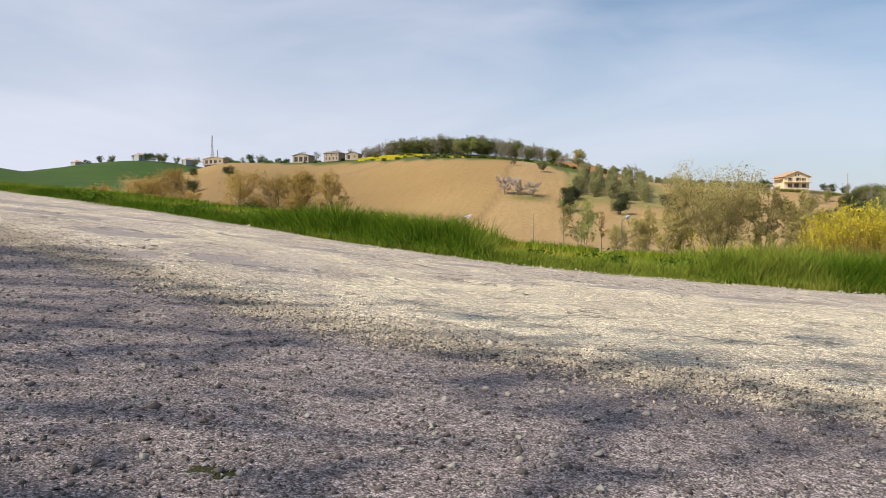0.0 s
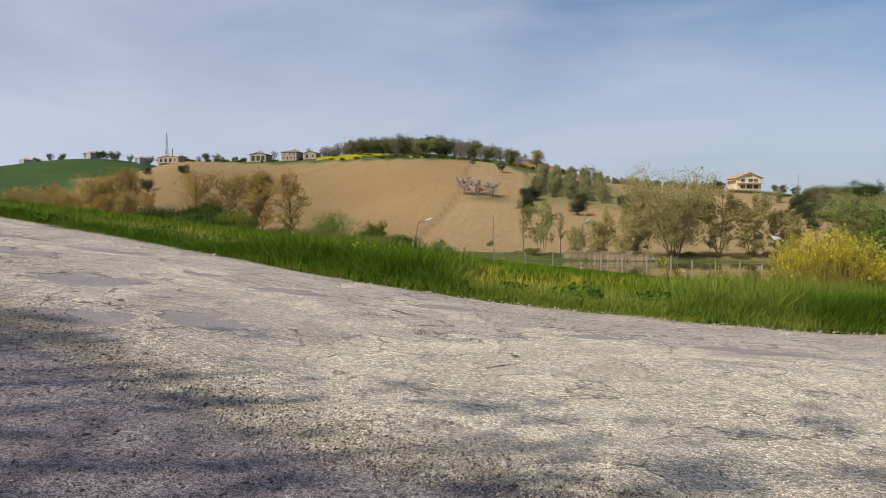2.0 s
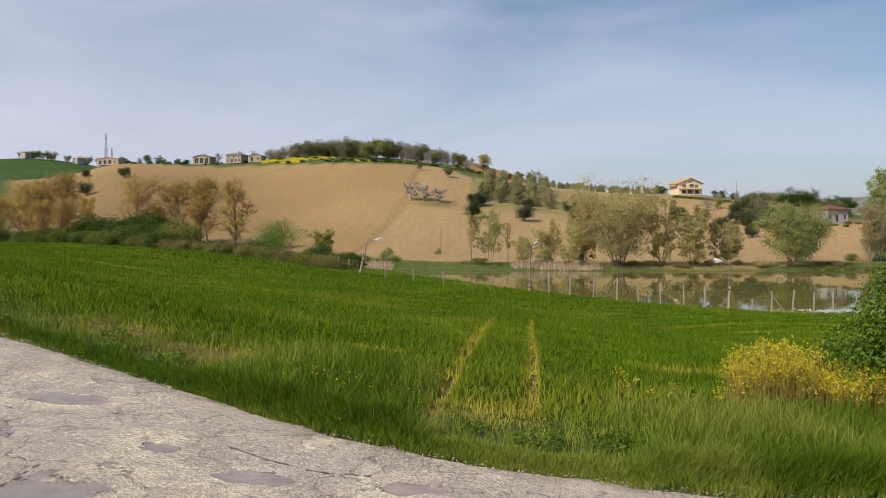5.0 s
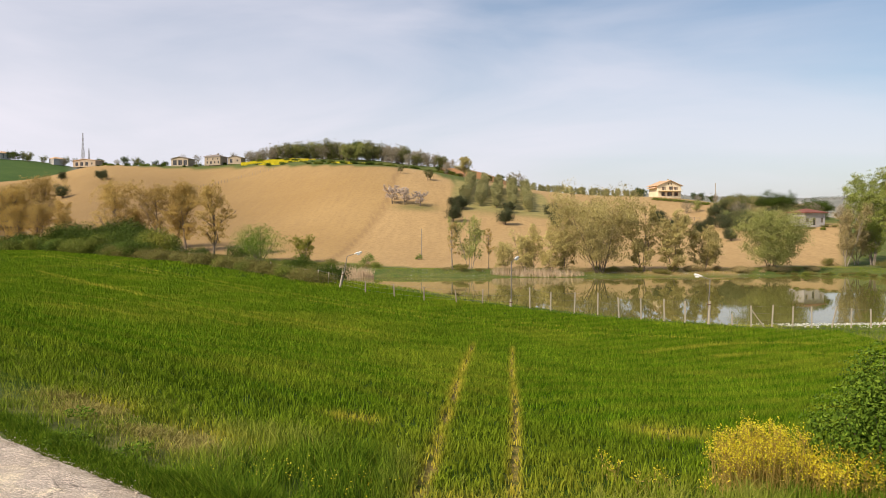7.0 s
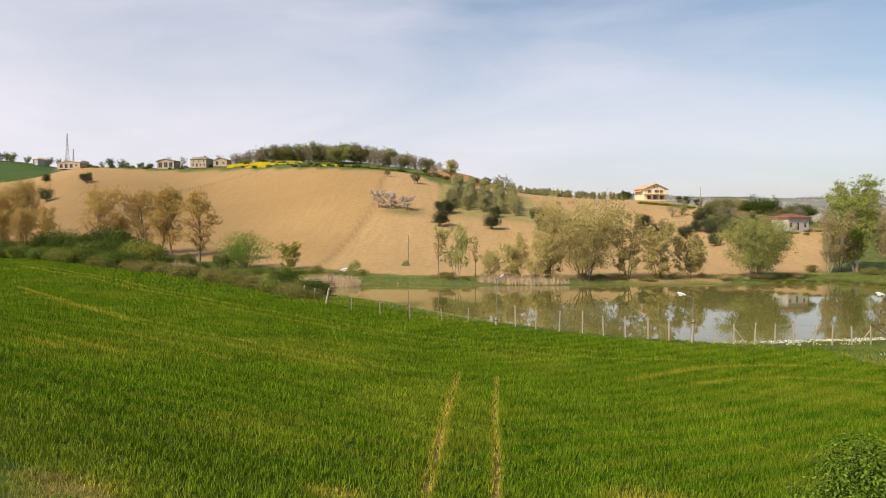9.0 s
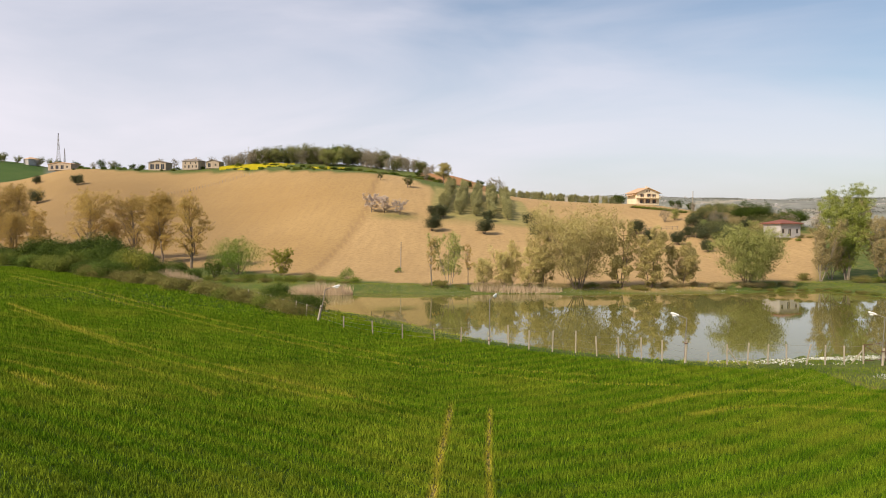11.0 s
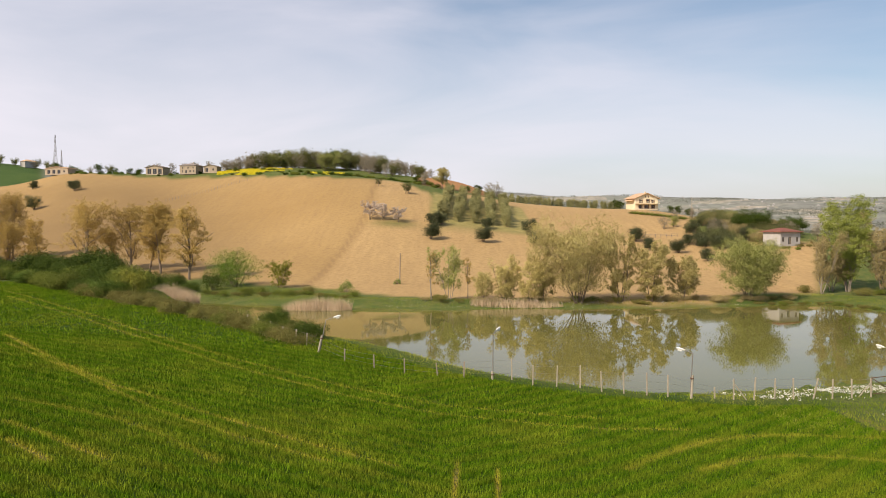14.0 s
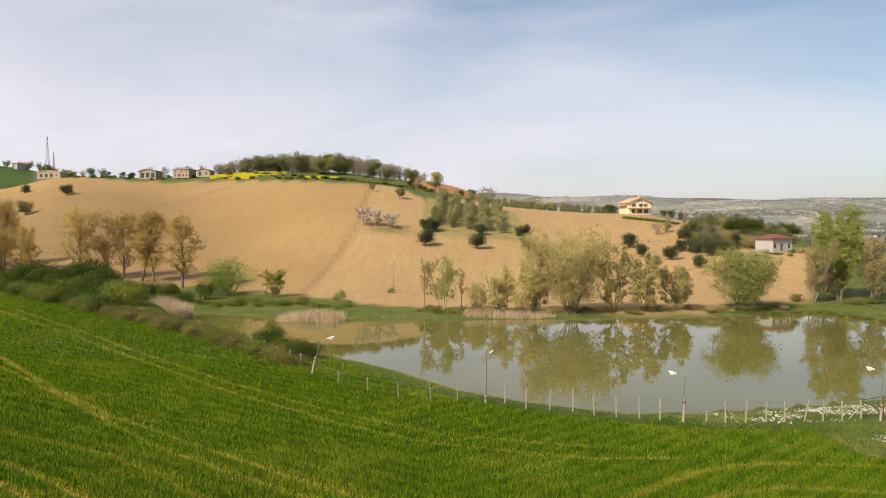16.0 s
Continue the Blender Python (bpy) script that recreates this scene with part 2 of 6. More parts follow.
    # coarser lumps and pits where the binder has worn away
    lumps = times(noise_node(n, l, v, 38, 3, 0.8, lo=0.38, hi=0.62, out=(0.45, 1.4)), noise_node(n, l, v, 9, 5, 0.7, lo=0.3, hi=0.7, out=(0.8, 1.2)))
    pit = n.new("ShaderNodeCombineColor")
    for k in range(3):
        l.new(lumps, pit.inputs[k])
    ravel = times(noise_node(n, l, v, 0.8, 6, 0.65, lo=0.4, hi=0.58, out=(0.35, 1.0)), math_node(n, l, "SUBTRACT", 1.0, times(repair, 0.9)))
    c = mix_node(n, l, ravel, c, mix_node(n, l, 1.0, c, pit.outputs["Color"], "MULTIPLY"))
    # dark grit caught between the loose chippings of the seam
    c = mix_node(n, l, times(attr_node(n, "band"), noise_node(n, l, v, 6, 5, 0.65, lo=0.35, hi=0.6)), c, mix_node(n, l, noise_node(n, l, v, 45, 3), (0.10, 0.083, 0.06), (0.30, 0.255, 0.19)))
    # thin cracks round the plates, along old joints and round the holes
    web = n.new("ShaderNodeTexVoronoi")
    web.feature = "DISTANCE_TO_EDGE"
    web.inputs["Scale"].default_value = 1.5
    l.new(bent.outputs["Result"], web.inputs["Vector"])
    net = times(ramp(web.outputs["Distance"], 0.004, 0.016, 0.85, 0.0), noise_node(n, l, v, 1.3, 4, lo=0.42, hi=0.55))
    c = mix_node(n, l, times(times(net, seam), math_node(n, l, "SUBTRACT", 1.0, repair)), c, (0.10, 0.085, 0.07))
    ring = ramp(math_node(n, l, "ABSOLUTE", plus(hole, -1.0)), 0.012, 0.05, 0.85, 0.0)
    c = mix_node(n, l, times(ring, noise_node(n, l, v, 4.0, 3, lo=0.3, hi=0.42)), c, (0.05, 0.042, 0.035))
    lip = ramp(math_node(n, l, "ABSOLUTE", plus(plus(attr_node(n, "patch"), rag), -0.98)), 0.015, 0.06, 0.9, 0.0)
    c = mix_node(n, l, times(lip, noise_node(n, l, v, 2.6, 4, lo=0.47, hi=0.56)), c, (0.07, 0.06, 0.052))
    joint = ramp(plus(attr_node(n, "joint"), noise_node(n, l, v, 7.0, 6, 0.65, out=(-0.03, 0.03))), 0.006, 0.02, 0.95, 0.0)
    c = mix_node(n, l, times(joint, noise_node(n, l, v, 5.0, 3, lo=0.32, hi=0.45)), c, (0.09, 0.075, 0.06))
    # soil along the crumbling edge, and moss
    c = mix_node(n, l, times(attr_node(n, "rim"), noise_node(n, l, v, 3.5, 7, 0.7, lo=0.4, hi=0.58)), c, mix_node(n, l, noise_node(n, l, v, 25, 4), (0.10, 0.08, 0.05), (0.34, 0.28, 0.19)))
    c = mix_node(n, l, ramp(plus(attr_node(n, "moss"), noise_node(n, l, v, 25, 5, out=(-0.4, 0.4))), 0.4, 0.6), c, (0.055, 0.055, 0.018))
    l.new(c, p.inputs["Base Color"])
    h = plus(times(chips.outputs["Distance"], -0.7), noise_node(n, l, v, 60, 4, 0.7))
    bump_node(n, l, p, plus(times(h, math_node(n, l, "SUBTRACT", 1.0, times(repair, 0.85))), times(ring, -2.0)), 0.9, 0.0035)
    return m


def water_material():
    m, n, l, p = mat("pond_water", 0.02, 0, 0.24)
    p.inputs["IOR"].default_value = 1.333
    v = place_node(n, l)
    l.new(mix_node(n, l, noise_node(n, l, v, 0.05, 3), (0.125, 0.122, 0.030), (0.155, 0.146, 0.042)), p.inputs["Base Color"])
    w = place_node(n, l, (0.5, 1.6, 1))
    bump_node(n, l, p, noise_node(n, l, w, 1.3, 3), 0.012, 0.02)
    return m


def blade_material(name, a, b, dry):
    m, n, l, p = mat(name, 0.85, 0, 0.02)
    geo = n.new("ShaderNodeNewGeometry")
    v = place_node(n, l)
    c = mix_node(n, l, geo.outputs["Random Per Island"], a, b)
    c = mix_node(n, l, noise_node(n, l, v, 0.35, 5, out=(0.0, 0.5)), c, tuple(0.7 * x for x in a))
    c = mix_node(n, l, attr_node(n, "dry"), c, dry)
    l.new(c, p.inputs["Base Color"])
    tl, mx = n.new("ShaderNodeBsdfTranslucent"), n.new("ShaderNodeMixShader")
    l.new(c, tl.inputs["Color"])
    mx.inputs["Fac"].default_value = 0.12
    l.new(p.outputs["BSDF"], mx.inputs[1])
    l.new(tl.outputs["BSDF"], mx.inputs[2])
    l.new(mx.outputs["Shader"], n["Material Output"].inputs["Surface"])
    return m


M = {
    "ground": ground_material(), "road": road_material(), "water": water_material(),
    "wheat": blade_material("wheat", (0.03, 0.096, 0.004), (0.205, 0.33, 0.016), (0.55, 0.45, 0.06)),
    "verge": blade_material("verge_grass", (0.034, 0.092, 0.006), (0.225, 0.325, 0.025), (0.46, 0.44, 0.09)),
    "cut": blade_material("cut_grass", (0.24, 0.21, 0.06), (0.44, 0.39, 0.13), (0.45, 0.4, 0.15)),
    "reed": blade_material("reed", (0.50, 0.38, 0.25), (0.80, 0.64, 0.45), (0.5, 0.4, 0.25)),
    "bark": plain("bark", (0.16, 0.125, 0.09), (0.26, 0.21, 0.16), 3, 0.95, 0, 0.6, 0.03),
    "bark_pale": plain("bark_pale", (0.34, 0.29, 0.23), (0.22, 0.18, 0.14), 2, 0.9, 0, 0.5, 0.02),
    "leaf_bud": leafy("leaf_budding", (0.42, 0.28, 0.085), (0.60, 0.42, 0.15), (0.38, 0.31, 0.08)),
    "leaf_brown": leafy("leaf_brown", (0.33, 0.255, 0.12), (0.47, 0.375, 0.19), (0.28, 0.25, 0.10)),
    "leaf_bramble": leafy("leaf_bramble", (0.11, 0.14, 0.03), (0.23, 0.23, 0.065), (0.22, 0.13, 0.05)),
    "leaf_wood": leafy("leaf_wood", (0.135, 0.145, 0.05), (0.235, 0.225, 0.09), (0.10, 0.12, 0.035), 0.15),
    "leaf_hedge": leafy("leaf_hedge", (0.10, 0.135, 0.02), (0.23, 0.25, 0.045), (0.06, 0.085, 0.015), 0.15),
    "leaf_poplar": leafy("leaf_poplar", (0.27, 0.33, 0.065), (0.45, 0.48, 0.14), (0.20, 0.24, 0.04)),
    "leaf_olive": leafy("leaf_olive", (0.055, 0.07, 0.03), (0.11, 0.125, 0.06), (0.045, 0.05, 0.025)),
    "leaf_orchard": leafy("leaf_orchard", (0.29, 0.285, 0.125), (0.43, 0.41, 0.195), (0.23, 0.225, 0.09)),
    "leaf_willow": leafy("leaf_willow", (0.27, 0.30, 0.08), (0.46, 0.46, 0.17), (0.19, 0.21, 0.05)),
    "leaf_silver": leafy("leaf_silver", (0.42, 0.37, 0.13), (0.66, 0.57, 0.25), (0.34, 0.26, 0.09)),
    "leaf_green": leafy("leaf_green", (0.096, 0.160, 0.026), (0.208, 0.288, 0.052), (0.072, 0.112, 0.023)),
    "leaf_fresh": leafy("leaf_fresh", (0.10, 0.19, 0.02), (0.24, 0.36, 0.05), (0.05, 0.10, 0.012)),
    "leaf_dark": leafy("leaf_dark", (0.035, 0.065, 0.009), (0.105, 0.15, 0.022), (0.03, 0.045, 0.008)),
    "leaf_elder": leafy("leaf_elder", (0.05, 0.11, 0.01), (0.21, 0.31, 0.03), (0.04, 0.08, 0.008), 0.15, 0.5),
    # foliage of the far plain: distance haze mixed into its grey tones
    "leaf_far_hazed": leafy("leaf_far_hazed", (0.13, 0.145, 0.11), (0.19, 0.20, 0.16), None, 0.2),
    "leaf_lime": leafy("leaf_lime", (0.26, 0.27, 0.04), (0.38, 0.36, 0.07), (0.18, 0.2, 0.03)),
    "leaf_bare": leafy("leaf_bare", (0.28, 0.24, 0.185), (0.40, 0.35, 0.27), (0.26, 0.24, 0.13), 0.2),
    "leaf_autumn": leafy("leaf_autumn", (0.36, 0.295, 0.11), (0.47, 0.40, 0.16), (0.29, 0.26, 0.08)),
    "blossom": leafy("blossom", (0.62, 0.52, 0.46), (0.75, 0.66, 0.60), (0.4, 0.33, 0.24)),
    "mustard": leafy("mustard_flower", (0.88, 0.75, 0.03), (0.94, 0.86, 0.09), (0.80, 0.64, 0.04), 0.35),
    "stalk": leafy("mustard_stalk", (0.36, 0.34, 0.07), (0.60, 0.44, 0.12), (0.56, 0.33, 0.10), 0.3),
    "daisy": leafy("daisy", (0.55, 0.55, 0.48), (0.72, 0.72, 0.66), None, 0.2),
    "grit": plain("dark_grit", (0.12, 0.10, 0.095), (0.20, 0.17, 0.155), 40, 0.9, 0, 0.5, 0.003),
    "chip": plain("pale_chipping", (0.70, 0.60, 0.47), (0.46, 0.39, 0.31), 60, 0.9, 0, 0.5, 0.002),
    "stone": plain("stone", (0.50, 0.47, 0.41), (0.36, 0.34, 0.31), 30, 0.9, 0, 0.5, 0.004),
    "concrete": plain("concrete", (0.45, 0.40, 0.31), (0.36, 0.31, 0.24), 6, 0.9),
    "steel": plain("painted_steel", (0.23, 0.22, 0.21), (0.30, 0.27, 0.25), 8, 0.5, 0.4),
    "lamp": plain("lamp_enamel", (0.78, 0.78, 0.76), (0.7, 0.7, 0.68), 5, 0.4),
    "rust": plain("rusty_steel", (0.12, 0.07, 0.05), (0.2, 0.11, 0.07), 8, 0.8, 0.3),
    "wood": plain("weathered_wood", (0.36, 0.30, 0.23), (0.24, 0.2, 0.16), 6, 0.9),
    "plaster": plain("cream_plaster", (0.86, 0.75, 0.54), (0.78, 0.66, 0.46), 0.4, 0.9),
    "farm_wall": plain("old_plaster", (0.46, 0.38, 0.29), (0.34, 0.28, 0.21), 0.5, 0.95),
    "white_wall": plain("white_plaster", (0.50, 0.485, 0.47), (0.40, 0.385, 0.365), 0.5, 0.9),
    "tile": plain("roof_tile", (0.56, 0.36, 0.22), (0.64, 0.45, 0.29), 1.5, 0.9),
    "red_tile": plain("red_roof_tile", (0.20, 0.075, 0.055), (0.27, 0.11, 0.08), 1.5, 0.85),
    "grey_tile": plain("grey_roof", (0.30, 0.26, 0.23), (0.22, 0.19, 0.17), 1.0, 0.9),
    "dark_pane": plain("window_glass", (0.03, 0.035, 0.04), (0.05, 0.05, 0.055), 1.0, 0.1, 0, 0.0, 0.001, 0.6),
    "shutter": plain("brown_shutter", (0.14, 0.08, 0.05), (0.18, 0.1, 0.06), 3, 0.7),
}


# ---- the lie of the land ----
WATER = -5.6
POND = np.array([(-50, 161), (-44, 140), (-36, 122), (-20, 102.1), (-9.7, 96.2), (-4.2, 93), (0, 88.5), (6.8, 80.1), (11.8, 77.9), (17, 76.5), (22.4, 76.5), (27.8, 78), (34.7, 80.1), (41.4, 82.3), (47, 85.2),
                 (66, 96), (80, 112), (82, 140), (76, 163), (58, 158), (36, 153), (0, 150.5), (-16, 152), (-34, 157)], float)
EDGE = np.array([(-60, 41), (-28, 23.5), (-13, 15.6), (-7.9, 12.7), (-4.3, 10.6), (-1.6, 9.25), (0.2, 8.65), (1.9, 8.4), (3.6, 8.4), (5.2, 8.8), (9, 11), (16, 16.5), (24, 24), (60, 64)], float)


def smooth(a):
    a = np.clip(a, 0, 1)
    return a * a * (3 - 2 * a)


def knots(x, xs, ys):
    """A curve through a few knots, eased between them."""
    i = np.clip(np.searchsorted(xs, x) - 1, 0, len(xs) - 2)
    xs, ys = np.asarray(xs, float), np.asarray(ys, float)
    m = np.gradient(ys, xs)
    h = xs[i + 1] - xs[i]
    s = np.clip((x - xs[i]) / h, 0, 1)
    return (ys[i] * (1 + 2 * s) * (1 - s) ** 2 + h * m[i] * s * (1 - s) ** 2
            + ys[i + 1] * s * s * (3 - 2 * s) + h * m[i + 1] * s * s * (s - 1))


def from_line(x, y, line, closed=False):
    """The distance from a broken line, and whether (x, y) lies inside it."""
    best, inside = np.full(np.shape(x), 1e9), np.zeros(np.shape(x), bool)
    last = len(line) if closed else len(line) - 1
    for k in range(last):
        (ax, ay), (bx, by) = line[k], line[(k + 1) % len(line)]
        dx, dy = bx - ax, by - ay
        s = np.clip(((x - ax) * dx + (y - ay) * dy) / (dx * dx + dy * dy), 0, 1)
        best = np.minimum(best, np.hypot(x - ax - s * dx, y - ay - s * dy))
        if closed and ay != by:
            inside ^= ((ay > y) != (by > y)) & (x < ax + (y - ay) / (by - ay) * dx)
    return best, inside


def pond_distance(x, y):
    d, inside = from_line(x, y, POND, True)
    return np.where(inside, -d, d)


def road_distance(x, y):
    """Metres past the road's far edge: below 0 on the road."""
    d, _ = from_line(x, y, EDGE)
    side = y - np.interp(x, EDGE[:, 0], EDGE[:, 1])
    return np.where(side > 0, d, -d)


def waves(x, y, size, seed=0.0):
    a, b = x / size + seed, y / size - 1.7 * seed
    return (np.sin(a + 1.3 * np.sin(0.7 * b)) + np.sin(1.1 * b + 1.9 * np.sin(0.6 * a + 1)) + np.sin(0.8 * (a + b))) / 3


def height(x, y):
    """The lie of the land."""
    x, y = np.asarray(x, float), np.asarray(y, float)
    rd, pd = road_distance(x, y), pond_distance(x, y)
    # the road falls to the right; the wheat field falls away from it
    road = (-0.09 * x + 0.035 * (np.sqrt(x * x + 4) - 2)) * np.exp(-np.abs(x) / 70)
    cross = road + (-0.072 * x * np.exp(-np.abs(x) / 110) - road) * smooth(rd / 18)
    away = rd + (y - 9.5 - rd) * smooth(x / 8) * (rd > 0)
    drop = knots(np.clip(away, 0, 160), [0, 3, 10, 22, 34, 48, 64, 90, 160], [0, 0.05, -0.35, -1.5, -2.3, -2.6, -2.75, -3.3, -4.0])
    field = cross + drop + 0.12 * waves(x, y, 7.0)* smooth(rd / 12)
    near = np.where(rd < 0, road, field)
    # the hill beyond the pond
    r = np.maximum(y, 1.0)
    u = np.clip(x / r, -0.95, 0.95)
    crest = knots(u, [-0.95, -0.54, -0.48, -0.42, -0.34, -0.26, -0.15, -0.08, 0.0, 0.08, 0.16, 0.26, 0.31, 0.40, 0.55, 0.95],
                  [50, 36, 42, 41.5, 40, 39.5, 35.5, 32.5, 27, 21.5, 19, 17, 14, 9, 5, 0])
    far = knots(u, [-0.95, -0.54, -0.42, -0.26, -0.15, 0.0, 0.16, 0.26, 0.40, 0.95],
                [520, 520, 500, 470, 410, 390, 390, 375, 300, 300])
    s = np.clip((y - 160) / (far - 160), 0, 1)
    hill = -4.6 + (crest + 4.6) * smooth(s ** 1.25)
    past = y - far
    # wooded knoll on top of the hill
    hill += 9.0 * np.exp(-((x + 58) / 62) ** 2 - ((y - 480) / 40) ** 2)
    hill += 6.5 * np.exp(-((x - 2) / 30) ** 2 - ((y - 448) / 30) ** 2)
    # behind the ridge the land drops to the plain, then rises to the far hills
    gone = smooth((past - 60) / 500)
    ridge2 = 165 * smooth((y - 1500) / 2500) * (1 + 0.10 * waves(x, y, 420, 2.0))
    plain = -18 + ridge2 + 16 * smooth((y - 700) / 800) * waves(x, y, 160, 1.0)
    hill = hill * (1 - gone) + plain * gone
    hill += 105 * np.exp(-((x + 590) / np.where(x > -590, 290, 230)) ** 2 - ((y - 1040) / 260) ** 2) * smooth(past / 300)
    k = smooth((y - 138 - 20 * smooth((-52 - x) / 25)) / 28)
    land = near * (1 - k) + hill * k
    # banks and bed of the pond, with a low reedy bench at its head
    land += (WATER + 0.5 - land) * np.exp(-(np.hypot((x + 52) / 9, (y - 152) / 8)) ** 4)
    bank = smooth(pd / np.where(y > 120, 7.0, 10.0))
    wet = WATER - 0.9 * smooth(-pd / 6)
    land = np.where(pd > 0, (WATER - 0.05) * (1 - bank) + np.maximum(land, WATER + 0.35) * bank, wet)
    return land

# ---- builders ----
def mesh_from(name, verts, faces, material, floats=None):
    """A mesh from numpy arrays: verts (n, 3), faces (m, 3 or 4)."""
    me = bpy.data.meshes.new(name)
    verts, faces = np.asarray(verts, np.float32), np.asarray(faces, np.int32)
    k = faces.shape[1]
    me.vertices.add(len(verts))
    me.vertices.foreach_set("co", verts.ravel())
    me.loops.add(faces.size)
    me.loops.foreach_set("vertex_index", faces.ravel())
    me.polygons.add(len(faces))
    me.polygons.foreach_set("loop_start", np.arange(0, faces.size, k, dtype=np.int32))
    me.update(calc_edges=True)
    me.materials.append(material)
    for key, values in (floats or {}).items():
        me.attributes.new(key, "FLOAT", "POINT").data.foreach_set("value", np.asarray(values, np.float32).ravel())
    return me


def smooth_shade(me):
    me.polygons.foreach_set("use_smooth", np.ones(len(me.polygons), bool))
    return me


def part(name, bm, material, parent, label=""):
    me = bpy.data.meshes.new(name)
    bm.to_mesh(me)
    bm.free()
    me.materials.append(material)
    return part_mesh(name, me, parent, label)


def part_mesh(name, me, parent, label=""):
    ob = new(name, me)
    ob.parent = parent
    if label:
        tagged(ob, label)
    return ob


def thing(name, label, category, group="", at=None, turn=0.0, size=1.0):
    ob = new(name)
    ob.empty_display_size = 0.2
    tagged(ob, label, category, group)
    if at is not None:
        ob.matrix_basis = pose(*at, 0, 0, turn) @ Matrix.Scale(size, 4)
    return ob


def box(bm, x0, y0, z0, x1, y1, z1, bevel=0.0):
    r = bmesh.ops.create_cube(bm, size=1.0, matrix=Matrix.Translation(((x0 + x1) / 2, (y0 + y1) / 2, (z0 + z1) / 2)) @ Matrix.Diagonal((x1 - x0, y1 - y0, z1 - z0, 1)))
    if bevel:
        bmesh.ops.bevel(bm, geom=list({e for v in r["verts"] for e in v.link_edges}), offset=bevel, segments=2, affect="EDGES")
    return bm


def tube(bm, points, radii, sides=6):
    """A tapered tube along points, closed at both ends."""
    rings = []
    for i, p in enumerate(points):
        p = Vector(p)
        d = (Vector(points[min(i + 1, len(points) - 1)]) - Vector(points[max(i - 1, 0)])).normalized()
        a = d.orthogonal().normalized()
        b = d.cross(a)
        rings.append([bm.verts.new(p + radii[i] * (math.cos(t) * a + math.sin(t) * b)) for t in (2 * math.pi * k / sides for k in range(sides))])
    for r, q in zip(rings, rings[1:]):
        for k in range(sides):
            bm.faces.new((r[k], r[(k + 1) % sides], q[(k + 1) % sides], q[k]))
    bm.faces.new(rings[0][::-1])
    bm.faces.new(rings[-1])
    return bm


def ground_z(x, y):
    return float(height(np.array([x]), np.array([y]))[0])


def tube_arrays(points, radii, sides, base):
    """Vertices and quads of one open tapered tube."""
    p, r = np.asarray(points, float), np.asarray(radii, float)
    d = np.gradient(p, axis=0)
    d /= np.linalg.norm(d, axis=1, keepdims=True) + 1e-9
    ref = np.where(np.abs(d[:, 2:3]) < 0.9, [[0, 0, 1.0]], [[1.0, 0, 0]])
    a = np.cross(d, ref)
    a /= np.linalg.norm(a, axis=1, keepdims=True) + 1e-9
    b = np.cross(d, a)
    t = np.arange(sides) * 2 * np.pi / sides
    v = p[:, None] + r[:, None, None] * (np.cos(t)[None, :, None] * a[:, None] + np.sin(t)[None, :, None] * b[:, None])
    n = len(p)
    i = (np.arange(n - 1)[:, None] * sides + np.arange(sides)[None]).ravel()
    j = (np.arange(n - 1)[:, None] * sides + (np.arange(sides)[None] + 1) % sides).ravel()
    return v.reshape(-1, 3), np.stack([i, j, j + sides, i + sides], 1) + base


def leaf_arrays(rng, at, size, flat=0.5, slim=0.55, out=None, spread=0.75):
    """A small pointed leaf at each place, turned at random or, where out is given, facing roughly that way."""
    n = len(at)
    d = rng.normal(size=(n, 3))
    d[:, 2] *= flat
    if out is not None:
        face = out / (np.linalg.norm(out, axis=1, keepdims=True) + 1e-9) + spread * 0.6 * rng.normal(size=(n, 3))
        d = np.cross(d, face)
    d /= np.linalg.norm(d, axis=1, keepdims=True) + 1e-9
    e = np.cross(d, rng.normal(size=(n, 3)) if out is None else face)
    e /= np.linalg.norm(e, axis=1, keepdims=True) + 1e-9
    s = size * rng.uniform(0.6, 1.35, (n, 1))
    v = np.stack([at - d * s * 0.5, at + e * s * slim * 0.5, at + d * s * 0.5, at - e * s * slim * 0.5], 1)
    return v.reshape(-1, 3), np.arange(4 * n).reshape(n, 4)


